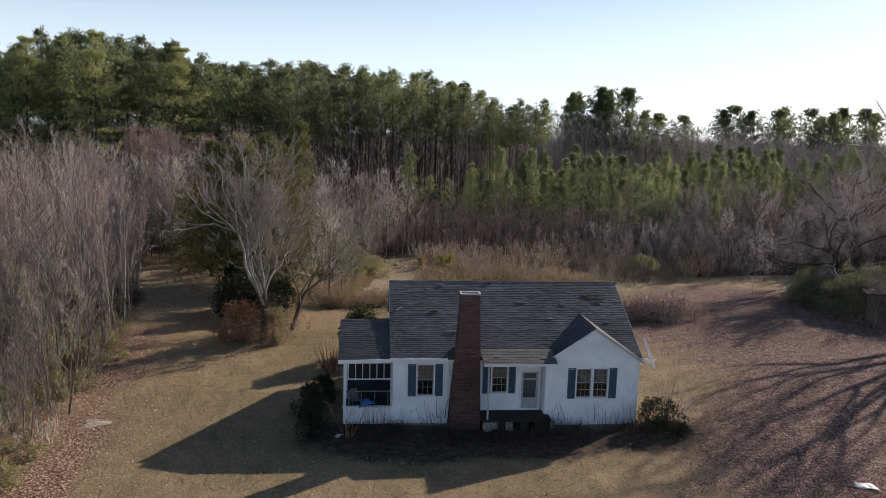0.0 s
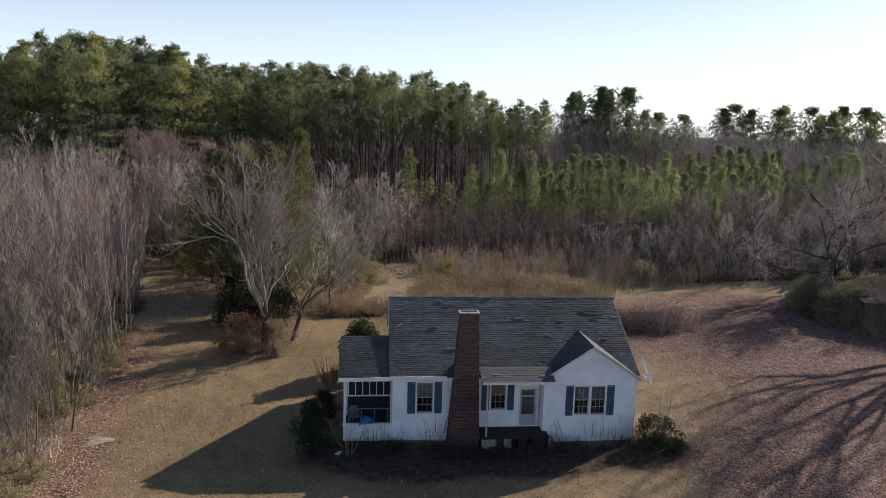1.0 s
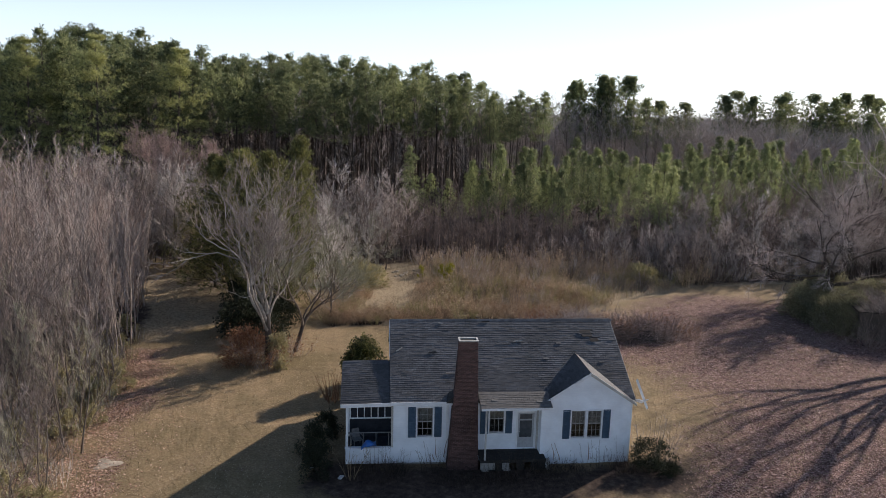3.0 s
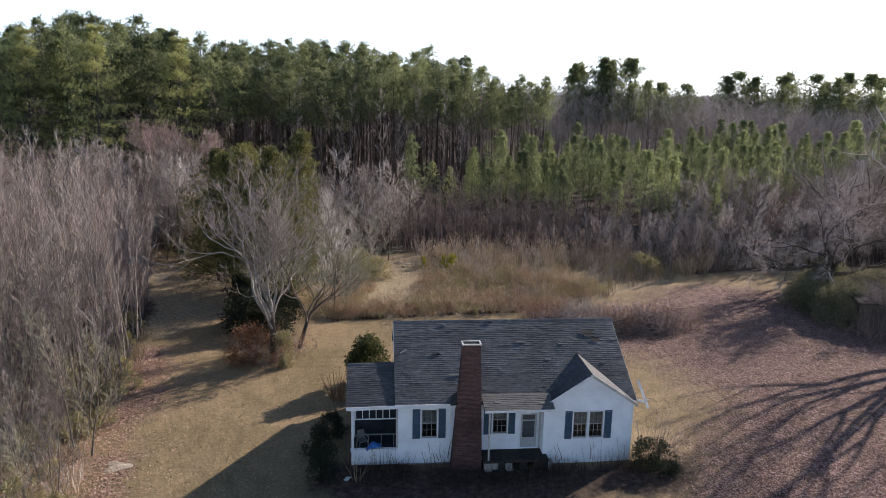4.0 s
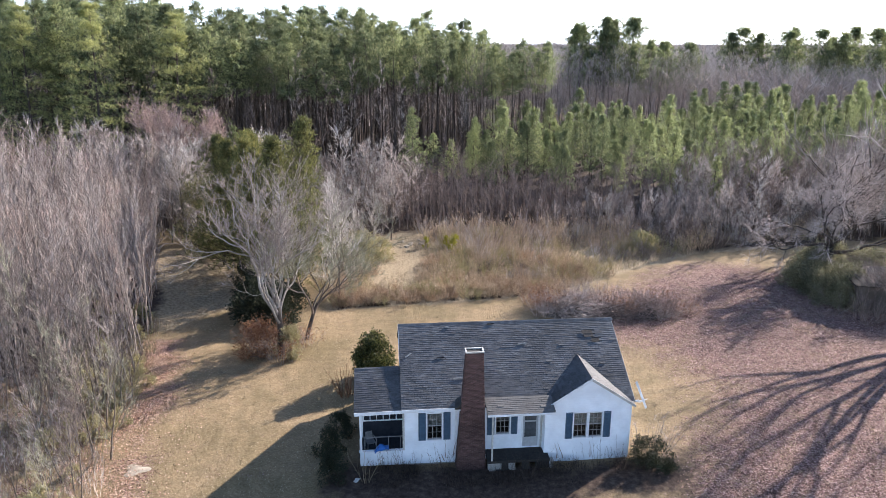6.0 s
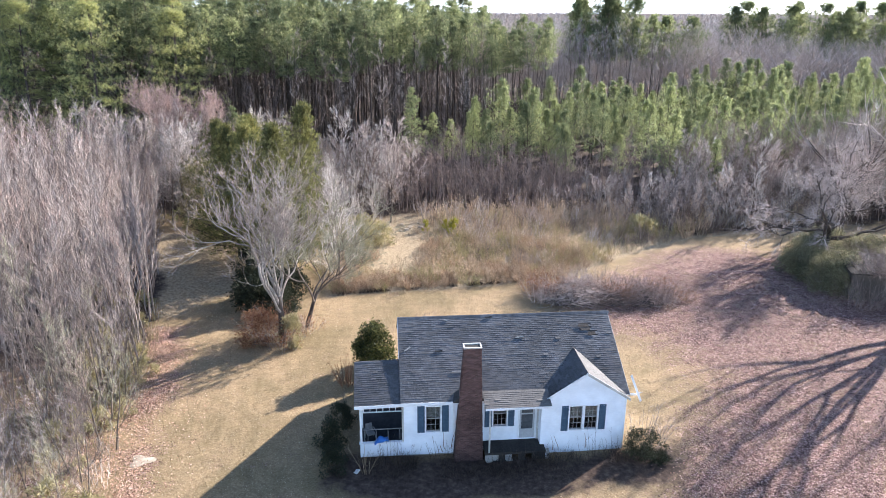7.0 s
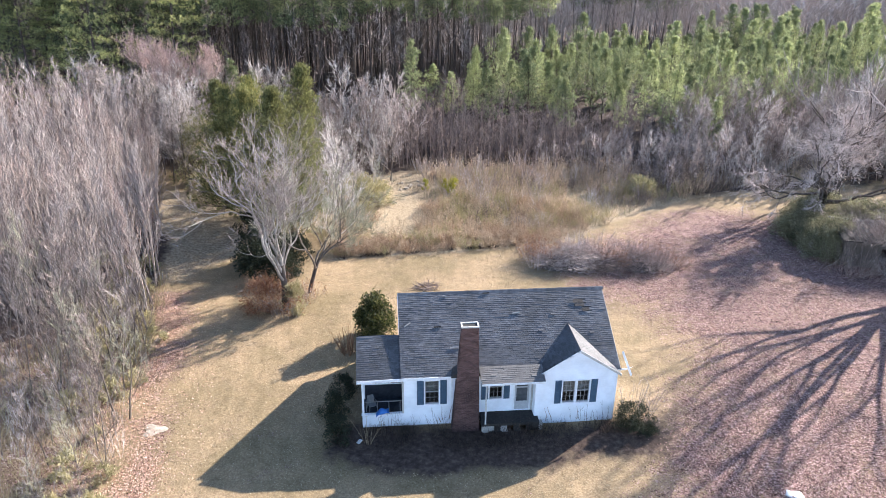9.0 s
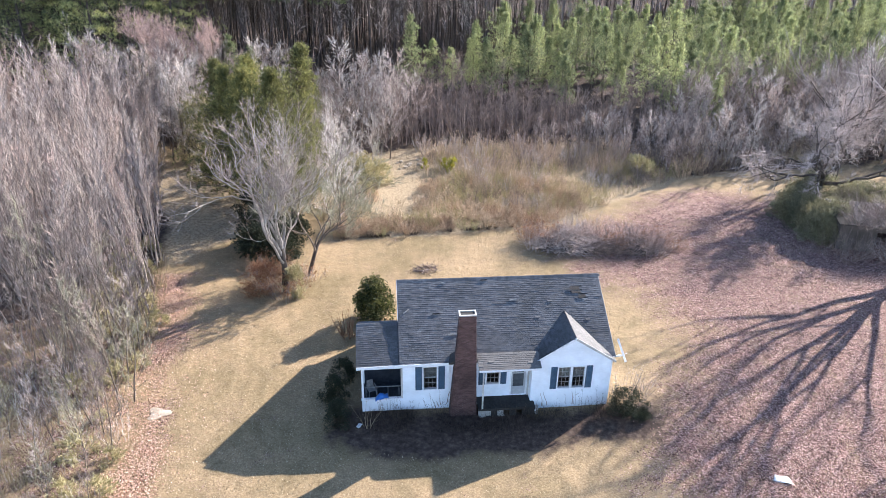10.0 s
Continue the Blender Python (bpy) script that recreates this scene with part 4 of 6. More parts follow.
for k in range(16):
    u = 0.1 + k * 0.6
    part("roof_rib", Geo().hexa([(u, 0, 2.804), (u + 0.04, 0, 2.804), (u + 0.04, 6, 2.984), (u, 6, 2.984), (u, 0, 2.83), (u + 0.04, 0, 2.83), (u + 0.04, 6, 3.01), (u, 6, 3.01)]), M_METALROOF, shed)


# ---- plants ----
def unit(rng):
    z = rng.uniform(-1, 1)
    a = rng.uniform(0, 2 * math.pi)
    r = math.sqrt(1 - z * z)
    return Vector((r * math.cos(a), r * math.sin(a), z))


def lean(d, angle, rng, az=None):
    """d turned by angle (radians) to a random or given side."""
    a = d.orthogonal().normalized()
    b = d.cross(a)
    t = rng.uniform(0, 2 * math.pi) if az is None else az
    return (d * math.cos(angle) + (a * math.cos(t) + b * math.sin(t)) * math.sin(angle)).normalized()


def limb(geo, rng, p, d, length, r0, r1, segs, sides, wander, up):
    """A crooked limb; returns its points and directions."""
    pts, dirs, radii = [p.copy()], [d.copy()], [r0]
    for k in range(segs):
        d = (d + unit(rng) * wander + Vector((0, 0, up))).normalized()
        p = p + d * (length / segs)
        pts.append(p)
        dirs.append(d)
        radii.append(r0 + (r1 - r0) * (k + 1) / segs)
    geo.tube(pts, radii, sides)
    return pts, dirs, radii


def pick(pts, dirs, radii, t):
    k = clamp(t, 0, 0.999) * (len(pts) - 1)
    i = int(k)
    f = k - i
    return pts[i].lerp(pts[i + 1], f), dirs[i + 1], radii[i] * (1 - f) + radii[i + 1] * f


def bare_tree(seed, height, clear, limbs, kids, twigs, spread, ratio, up, wander, r0, twig_len, twig_r, wood, twig_mat, name, label, group, simple=False, tight=1.0):
    """A leafless tree > trunk, crown. clear: share of the trunk without limbs; spread: degrees of limbs from the trunk."""
    rng = random.Random(seed)
    w, t = Geo(), Geo()
    top = height * 0.97
    trunk = limb(w, rng, Vector((0, 0, -0.15)), Vector((rng.uniform(-0.08, 0.08), rng.uniform(-0.08, 0.08), 1)).normalized(), top, r0, r0 * 0.12, 7, 6, wander * 0.5, 0.05)
    az = rng.uniform(0, 6.28)
    for k in range(limbs):
        q = clear + (1 - clear) * (k + rng.random() * 0.8) / limbs
        p, d, r = pick(*trunk, q)
        az += 2.4 + rng.uniform(-0.4, 0.4)
        ang = radians(spread * (1.15 - 0.5 * q) * rng.uniform(0.75, 1.25))
        ll = height * ratio * (1.1 - 0.65 * q)
        b = limb(w if simple else t, rng, p, lean(d, ang, rng, az), ll, r * 0.45, r * 0.15 + 0.006, 4 if simple else 5, 3 if simple else 4, wander, up)
        for j in range(kids):
            q2 = 0.2 + 0.8 * (j + rng.random()) / kids
            p2, d2, r2 = pick(*b, q2)
            if simple:
                d2 = (lean(d2, radians(rng.uniform(20, 50) * tight), rng) + Vector((0, 0, up))).normalized()
                l2 = ll * rng.uniform(0.35, 0.6) * (1.15 - 0.5 * q2)
                (w if j % 2 else t).spike(p2, p2 + d2 * l2, twig_r * 1.5)
                for i in range(twigs):
                    p3 = p2 + d2 * l2 * (0.15 + 0.8 * (i + rng.random()) / twigs)
                    e = (lean(d2, radians(rng.uniform(18, 50) * tight), rng) + Vector((0, 0, up * 1.2))).normalized()
                    t.spike(p3, p3 + e * twig_len * rng.uniform(0.5, 1.3), twig_r)
                continue
            c = limb(t, rng, p2, lean(d2, radians(rng.uniform(25, 60)), rng), ll * rng.uniform(0.3, 0.5) * (1.15 - 0.6 * q2), max(r2 * 0.42, twig_r * 1.2), twig_r * 0.8, 3, 3, wander * 1.2, up)
            for i in range(twigs):
                p3, d3, r3 = pick(*c, 0.15 + 0.85 * (i + rng.random()) / twigs)
                e = lean(d3, radians(rng.uniform(15, 55)), rng)
                e = (e + Vector((0, 0, up * 1.5))).normalized()
                t.spike(p3, p3 + e * twig_len * rng.uniform(0.5, 1.3), twig_r)
            t.spike(c[0][-1], c[0][-1] + c[1][-1] * twig_len, twig_r)
        for i in range(twigs):
            p3, d3, r3 = pick(*b, 0.4 + 0.6 * rng.random())
            t.spike(p3, p3 + lean(d3, radians(rng.uniform(20, 50)), rng) * twig_len * rng.uniform(0.5, 1.3), twig_r)
    ob = thing(name, (0, 0, 0), label, "tree", group)
    part("trunk", w, wood, ob, smooth=True)
    tagged(part("crown", t, twig_mat, ob), kind="stuff")
    return ob


def tuft(geo, rng, p, d, count, size, width, cone=1.0, needle=False):
    """A spray of needle bunches at p round the direction d."""
    for _ in range(count):
        e = (d + unit(rng) * cone).normalized()
        s = e.cross(unit(rng))
        n = s.length
        if n < 0.05:
            continue
        k = size * rng.uniform(0.6, 1.2)
        o = p + unit(rng) * size * (0.12 if needle else 0.35)
        if needle:
            geo.needle(o, o + e * k, width, s / n)
        else:
            geo.blade(o, o + e * k, width, s / n)


def pine(seed, height, clear, whorls, per, crown, tufts, count, size, width, r0, mat, name, label, group, drop=0.0, low=0.7, flat=0.0, snags=0, dome=1.5):
    """A pine > trunk, crown: limbs in loose whorls with needle sprays; widest low down the crown, rounded on top. flat: boughs in layers."""
    rng = random.Random(seed)
    w, f = Geo(), Geo()
    trunk = limb(w, rng, Vector((0, 0, -0.15)), Vector((rng.uniform(-0.03, 0.03), rng.uniform(-0.03, 0.03), 1)), height, r0, 0.03, 8, 6, 0.03, 0.02)
    lob = [rng.uniform(0.6, 1.2) for _ in range(5)]
    for k in range(snags):
        p, d, r = pick(*trunk, clear * (0.45 + 0.5 * rng.random()))
        a = rng.uniform(0, 6.28)
        w.spike(p, p + Vector((math.cos(a), math.sin(a), rng.uniform(-0.4, 0.3))) * rng.uniform(0.6, 1.8), 0.025)
    for k in range(whorls):
        q = clear + (1 - clear) * (k + rng.uniform(0, 0.7)) / whorls
        h = clamp((q - clear) / (1 - clear), 0, 1)
        span = crown * (max(0.0, 1 - h ** dome) ** 0.8 * (low + (1 - low) * min(1, h * 3)) + 0.07)
        for j in range(per):
            if rng.random() < 0.15:
                continue
            p, d, r = pick(*trunk, min(0.985, q + rng.uniform(-0.012, 0.012)))
            az = 6.28 * j / per + rng.uniform(-0.7, 0.7) + k * 1.1
            rise = radians(rng.uniform(-8, 22) + 45 * h ** 2 - drop)
            bd = Vector((math.cos(az) * math.cos(rise), math.sin(az) * math.cos(rise), math.sin(rise)))
            ll = span * rng.uniform(0.6, 1.15) * lob[int(az * 0.79) % 5]
            b = limb(w, rng, p, bd, ll, max(0.02, r * 0.3), 0.012, 3, 3, 0.12, 0.08)
            for i in range(tufts):
                pp, dd, rr = pick(*b, 0.3 + 0.7 * (i + rng.random()) / tufts)
                o = unit(rng) * (0.35 + ll * 0.2)
                pp = pp + Vector((o.x, o.y, o.z * (0.55 - 0.45 * flat)))
                tuft(f, rng, pp, (dd + Vector((0, 0, 0.5 - 0.2 * flat))).normalized(), count, size * rng.uniform(0.7, 1.2), width, 1.0, True)
            tuft(f, rng, b[0][-1], (b[1][-1] + Vector((0, 0, 0.5))).normalized(), count, size, width, 0.8, True)
    for k in range(9):
        h = k / 8
        o = unit(rng) * min(crown, 4.0) * (0.01 + 0.2 * h)
        tuft(f, rng, trunk[0][-1] + Vector((o.x, o.y, 0.35 - min(crown, 4.0) * 0.85 * h)), Vector((o.x, o.y, 0.8)).normalized(), max(3, count // 3 + 1), size * 0.8, width, 0.9, True)
    ob = thing(name, (0, 0, 0), label, "tree", group)
    part("trunk", w, M_PINEBARK, ob, smooth=True)
    tagged(part("crown", f, mat, ob), kind="stuff")
    return ob


def shrub(seed, size, height, stems, leaves, leaf, width, mat, wood, name, label, group="", category="shrub", cone=0.0, clumps=0, shoots=6):
    """A leafy shrub > stem_tangle, foliage: leaf clumps on stems with gaps between them and shoots over the top. cone: how far it narrows upwards."""
    rng = random.Random(seed)
    w, f = Geo(), Geo()
    n = clumps or 34
    for k in range(n):
        a, q, h = rng.uniform(0, 6.28), rng.random() ** 0.5, (k + rng.random()) / n
        reach = size * q * (1 - cone * h) * math.sqrt(max(0.1, 1 - (1 - cone) * max(0.0, h * 1.25 - 0.3) ** 2)) * rng.uniform(0.75, 1.15)
        c = Vector((math.cos(a) * reach, math.sin(a) * reach, height * (0.07 + 0.86 * h)))
        foot = Vector((c.x * 0.12, c.y * 0.12, -0.1))
        if k < max(stems, n // 2):
            w.tube([foot, foot.lerp(c, 0.55) + unit(rng) * 0.1 * size, c], [0.03, 0.018, 0.006], 3)
        out = Vector((c.x, c.y, c.z - height * 0.3)).normalized()
        spread = size * rng.uniform(0.2, 0.38) * (1 - 0.4 * cone * h)
        tall = min(spread * 1.1, height * 0.2)
        for _ in range(leaves // n // 3):
            o = unit(rng) * rng.random() ** 0.4
            p = c + Vector((o.x * spread, o.y * spread, o.z * tall))
            if p.z > 0.02:
                tuft(f, rng, p, (out + o * 0.6 + Vector((0, 0, 0.35))).normalized(), 3, leaf, width, 0.9)
    for _ in range(shoots):
        a, q = rng.uniform(0, 6.28), rng.random() * 0.7 * (1 - cone)
        p = Vector((math.cos(a) * size * q, math.sin(a) * size * q, height * rng.uniform(0.7, 0.9)))
        e = p + Vector((rng.uniform(-0.3, 0.3), rng.uniform(-0.3, 0.3), 1)) * height * rng.uniform(0.15, 0.3)
        w.spike(p, e, 0.012)
        for k in range(8):
            tuft(f, rng, p.lerp(e, k / 8), Vector((0, 0, 1)), 2, leaf, width, 0.9)
    ob = thing(name, (0, 0, 0), label, category, group)
    tagged(part("stem_tangle", w, wood, ob), kind="stuff")
    tagged(part("foliage", f, mat, ob), kind="stuff")
    return ob


def crooked_tree(seed, height, stems, spread, wander, up, r0, levels, twigs, twig_len, twig_r, wood, twig_mat, name, label, group="", droop=0.0, clear=0.2, reach=0.27, side=0.85, trunk_mat=None):
    """An old leafless tree > trunk, each main limb, branchwork, crown: it forks again and again, crooked and uneven."""
    rng = random.Random(seed)
    w, m, t, big = Geo(), Geo(), Geo(), []

    def grow(p, d, length, r, level):
        geo = big[-1] if level < 2 else (m if level < levels - 1 else t)
        b = limb(geo, rng, p, d, length, r, max(r * 0.6, twig_r), 4, 5 if level < 2 else 3, wander, up - droop * level / levels)
        if level == levels:
            for i in range(twigs):
                q, e, _ = pick(*b, (i + rng.random()) / twigs)
                e = (lean(e, radians(rng.uniform(15, 60)), rng) + Vector((0, 0, up * 0.6 - droop))).normalized()
                t.spike(q, q + e * twig_len * rng.uniform(0.5, 1.4), twig_r)
            t.spike(b[0][-1], b[0][-1] + b[1][-1] * twig_len, twig_r)
            return
        for k in range(2):
            e = lean(b[1][-1], radians(rng.uniform(14, 42)), rng)
            grow(b[0][-1], e, length * rng.uniform(0.62, 0.88), r * rng.uniform(0.5, 0.68), level + 1)
        for k in range(1 if level < 1 else 2):
            q, e, rr = pick(*b, rng.uniform(0.25, 0.9))
            if rng.random() < side:
                grow(q, lean(e, radians(rng.uniform(30, 65)), rng), length * rng.uniform(0.45, 0.7), rr * rng.uniform(0.35, 0.5), level + 1)

    trunk = limb(w, rng, Vector((0, 0, -0.2)), Vector((rng.uniform(-0.06, 0.06), rng.uniform(-0.06, 0.06), 1)).normalized(), height * clear * 1.6, r0, r0 * 0.62, 6, 8, wander * 0.35, 0.05)
    az = rng.uniform(0, 6.28)
    for k in range(stems):
        p, d, r = pick(*trunk, 0.6 + 0.4 * (k + 0.6) / stems)
        az += 2.4 + rng.uniform(-0.5, 0.5)
        big.append(Geo())
        grow(p, lean(d, radians(spread * rng.uniform(0.5, 1.25)), rng, az), height * reach * rng.uniform(0.75, 1.2), r * rng.uniform(0.5, 0.75), 0)
    ob = thing(name, (0, 0, 0), label, "tree", group)
    part("trunk", w, trunk_mat or wood, ob, smooth=True)
    for b in big:
        part("limb", b, wood, ob, smooth=True)
    tagged(part("branchwork", m, wood, ob), kind="stuff")
    tagged(part("crown", t, twig_mat, ob), kind="stuff")
    return ob


def sprouts(seed, count, size, height, twig_mat, name, label, group="", category="shrub", r=0.014, fan=0.35, side=5, fleck=0.0, fleck_mat=None):
    """A leafless shrub > stem_tangle, twig_tangle: many thin shoots from the ground, with dry leaf flecks where asked for."""
    rng = random.Random(seed)
    w, t, f = Geo(), Geo(), Geo()
    for _ in range(count):
        a, q = rng.uniform(0, 6.28), rng.random() ** 0.5
        base = Vector((math.cos(a) * size * 0.5 * q, math.sin(a) * size * 0.5 * q, -0.05))
        d = Vector((math.cos(a) * fan * q + rng.uniform(-0.2, 0.2), math.sin(a) * fan * q + rng.uniform(-0.2, 0.2), 1)).normalized()
        h = height * rng.uniform(0.5, 1.1)
        b = limb(w, rng, base, d, h, r, r * 0.3, 4, 3, 0.12, 0.03)
        for i in range(side):
            p, dd, rr = pick(*b, 0.25 + 0.75 * rng.random())
            e = p + lean(dd, radians(rng.uniform(20, 55)), rng) * h * rng.uniform(0.12, 0.32)
            t.spike(p, e, r * 0.55)
            if fleck:
                tuft(f, rng, e, Vector((0, 0, 1)), 3, fleck, fleck * 0.3, 1.2)
    ob = thing(name, (0, 0, 0), label, category, group)
    tagged(part("stem_tangle", w, twig_mat, ob), kind="stuff")
    tagged(part("twig_tangle", t, twig_mat, ob), kind="stuff")
    if fleck:
        tagged(part("dry_leaves", f, fleck_mat or twig_mat, ob), kind="stuff")
    return ob


def set_copy(ob, m):
    """A copy at the pose and size m, whatever the size of the first one."""
    return copy_thing(ob, m @ Matrix.Diagonal((1 / ob.scale.x, 1 / ob.scale.y, 1 / ob.scale.z, 1)))


def plant(models, places, rng, scale=(0.85, 1.15), tilt=3.0, grow=None):
    """Sets copies of the models at the places; the models themselves take the first ones."""
    used = set()
    for x, y in places:
        k = rng.randrange(len(models))
        s = rng.uniform(*scale) * (grow(x, y) if grow else 1.0)
        m = Matrix.Translation((x, y, ground_z(x, y) - 0.05)) @ pose(0, 0, 0, rng.uniform(-tilt, tilt), rng.uniform(-tilt, tilt), rng.uniform(0, 360)) @ Matrix.Diagonal((s * rng.uniform(0.9, 1.1), s * rng.uniform(0.9, 1.1), s, 1))
        if k in used:
            set_copy(models[k], m)
        else:
            used.add(k)
            models[k].matrix_basis = m
    for k, ob in enumerate(models):
        if k not in used:
            for o in (*ob.children_recursive, ob):
                bpy.data.objects.remove(o)


# the thicket of bare young hardwoods
def wood_mass(places, height, seed, mat, name, label):
    """Leafless trees too many to count, as one object."""
    rw = random.Random(seed)
    g = Geo()
    for x, y in places:
        h = height(x, y) * rw.uniform(0.8, 1.12)
        z = ground_z(x, y)
        o, tip = Vector((x, y, z - 0.1)), Vector((x + rw.uniform(-0.6, 0.6), y + rw.uniform(-0.6, 0.6), z + h))
        g.spike(o, tip, 0.075)
        for k in range(24):
            q = 0.2 + 0.78 * rw.random()
            a = rw.uniform(0, 6.28)
            p = o.lerp(tip, q)
            d = Vector((math.cos(a), math.sin(a), rw.uniform(0.6, 1.9))).normalized()
            l = h * 0.27 * (1.2 - 0.7 * q) * rw.uniform(0.7, 1.3)
            g.spike(p, p + d * l, 0.03)
            for _ in range(4):
                r = p + d * l * rw.uniform(0.2, 0.95)
                g.spike(r, r + lean(d, radians(rw.uniform(20, 50)), rw) * l * rw.uniform(0.25, 0.5), 0.017)
    return tagged(g.object(name, mat), label, "trees", kind="stuff")


rng = random.Random(11)
L_SAP = "slender leafless young hardwood in a dense grey thicket"
saplings = [bare_tree(100 + k, 12.0, 0.14, 14, 4, 4, 28, 0.25, 0.25, 0.13, 0.075, 0.5, 0.013, M_SAPBARK, (M_TWIG, M_TWIG_RED, M_TWIG, M_TWIG_DARK, M_TWIG, M_TWIG_DARK, M_TWIG)[k], "bare_sapling", L_SAP, "thicket of bare saplings", simple=True, tight=0.85) for k in range(7)]


def from_lawn(x, y):
    """Metres from the lawn's edge into the thicket."""
    return min(math.hypot(x - a, y - b) for a, b in LAWN_EDGE)


LAWN_EDGE = [(x0 + (x1 - x0) * k / 8, y0 + (y1 - y0) * k / 8) for (x0, y0), (x1, y1) in zip(THICKET[:11], THICKET[1:11]) for k in range(8)]


def thicket_height(x, y):
    inner = clamp(from_lawn(x, y) / 6.0, 0, 1)
    return clamp(0.30 + (y - 28) * 0.036, 0.30, 1.14) * (0.8 + 0.2 * inner) * (1.0 + 0.28 * noise.noise(Vector((x * 0.22, y * 0.22, 2.0))))


spots = [(x, y) for x, y in scatter(rng, THICKET, 660, 1.2) if y > 42 or rng.random() < 0.5]
near = [q for q in spots if q[1] < 45]
rng.shuffle(near)
near = near[:66]
spots = [q for q in spots if q[1] >= 45 and (q[1] > 54 or from_lawn(*q) > 2.5 or rng.random() < 0.55)]
pale_young = [bare_tree(120 + k, 6.5, 0.08, 11, 6, 5, 40, 0.36, 0.16, 0.2, 0.05, 0.42, 0.0095, M_BARK, (M_TWIG, M_TWIG_DARK, M_OLIVETWIG, M_TWIG_DARK, M_TWIG)[k], "young_bare_tree", "leafless young tree at the thicket's near edge", "young trees at the thicket's edge", simple=True) for k in range(5)]
plant(pale_young, near, rng, (0.75, 1.25), 6.0, lambda x, y: clamp(0.45 + (y - 26) * 0.05, 0.45, 1.35))
spots.sort(key=lambda q: from_lawn(*q) + (q[1] - 30) * 0.1)
plant(saplings, spots[:290], rng, (0.66, 1.08), 6.0, thicket_height)
wood_mass(spots[290:], lambda x, y: 12.0 * thicket_height(x, y), 12, M_TWIG_DARK, "thicket_depth", "grey mass of leafless saplings deep in the thicket")
# pale undergrowth along its edge
edge = [(x, y) for x, y in scatter(rng, THICKET, 1400, 0.7) if from_lawn(x, y) < 7.0 and y < 56 or y < 45][:210]
under = [sprouts(140 + k, 18, 1.8, 1.5, (M_TWIG_PALE, M_OLIVE, M_STRAW)[k % 3], "edge_brush", "dry pale undergrowth at the thicket's edge", "thicket edge brush", r=0.011) for k in range(5)]
plant(under, edge, rng, (0.45, 1.15))
olive = [shrub(150 + k, 0.9, 1.3, 5, 900, 0.22, 0.03, M_OLIVE, M_TWIG_PALE, "olive_tussock", "olive dry tussock at the thicket's edge", "thicket edge tussocks", clumps=10) for k in range(3)]
plant(olive, [(x, y) for x, y in scatter(rng, THICKET, 300, 1.6) if from_lawn(x, y) < 4.5 and y < 60][:34], rng, (0.5, 1.2))

# the spreading tree on the lawn's far side, and its companions
oak = crooked_tree(231, 13.5, 8, 32, 0.34, 0.14, 0.32, 5, 4, 0.6, 0.0125, M_PALEBARK, M_TWIG, "spreading_tree", "old leafless tree with crooked pale limbs", clear=0.2, reach=0.26, side=0.4, trunk_mat=M_DARKBARK)
oak.matrix_basis = pose(-13.1, 50.6, ground_z(-13.1, 50.6) - 0.1, 0, 0, 20)
oak_b = crooked_tree(235, 11.0, 6, 38, 0.34, 0.12, 0.2, 5, 4, 0.6, 0.0125, M_BARK, M_OLIVETWIG, "spreading_tree", "leaning leafless tree with lichen-green limbs", clear=0.2, reach=0.25, side=0.4, trunk_mat=M_DARKBARK)
oak_b.matrix_basis = pose(-11.6, 53.6, ground_z(-11.6, 53.6) - 0.1, 0, 16, 40)
rust = shrub(215, 1.9, 2.8, 14, 5200, 0.15, 0.04, M_RUST, M_TWIG_DARK, "rusty_shrub", "shrub holding rusty dead leaves under the old tree", clumps=46)
rust.matrix_basis = pose(-14.6, 50.6, ground_z(-14.6, 50.6))
sedge = shrub(216, 1.3, 2.4, 9, 3600, 0.24, 0.024, M_OLIVE, M_TWIG_PALE, "olive_shrub", "pale olive shrub at the old tree's foot", clumps=20)
sedge.matrix_basis = pose(-12.3, 50.4, ground_z(-12.3, 50.4))
cedars = [pine(220 + k, 13.0, 0.03, 22, 7, 4.6, 14, 11, 0.36, 0.022, 0.16, M_CEDAR, "cedar", "bushy olive-green cedar behind the bare tree", "cedars behind the old tree", -18, 0.9, dome=1.25) for k in range(3)]
plant(cedars, [(-15.4, 66.0), (-18.8, 68.5), (-22.4, 72.0), (-19.2, 73.5), (-24.8, 74.5), (-15.8, 70.5), (-20.6, 70.0)], rng, (0.95, 1.3))
olive_tree = shrub(218, 2.7, 8.4, 14, 7500, 0.36, 0.032, M_OLIVE, M_TWIG_PALE, "olive_tree", "round pale olive young tree beside the side glade", "", "tree", clumps=60)
olive_tree.matrix_basis = pose(-30.5, 84.5, ground_z(-30.5, 84.5))
# real dark shrubs; their near-black leaves also paint in the deep shade here
dark_brush = [shrub(230 + k, 2.0, 3.0, 8, 6500, 0.2, 0.045, M_DARKLEAF, M_BARK, "dark_shrub", "dark evergreen shrub in the shade of the trees", "shaded shrubs", clumps=44) for k in range(2)]
plant(dark_brush, [(-16.6, 57.0), (-15.4, 58.8), (-17.6, 60.2), (-16.2, 62.0), (-18.4, 63.6), (-14.6, 56.4), (-19.8, 66.0), (-14.2, 61.0)], rng, (0.7, 1.15))
base_brush = [sprouts(236 + k, 26, 1.6, 2.6, (M_TWIG_DARK, M_TWIG)[k], "base_brush", "brown brush crowding the old tree's trunk", "brush under the old tree", r=0.013, fan=0.7, side=8, fleck=0.1, fleck_mat=M_RUST) for k in range(2)]
plant(base_brush, [(-13.6, 49.8), (-12.6, 49.6), (-14.4, 50.4), (-12.0, 51.4), (-13.4, 51.6), (-15.2, 51.6), (-11.2, 52.8), (-14.6, 52.8)], rng, (0.7, 1.2))
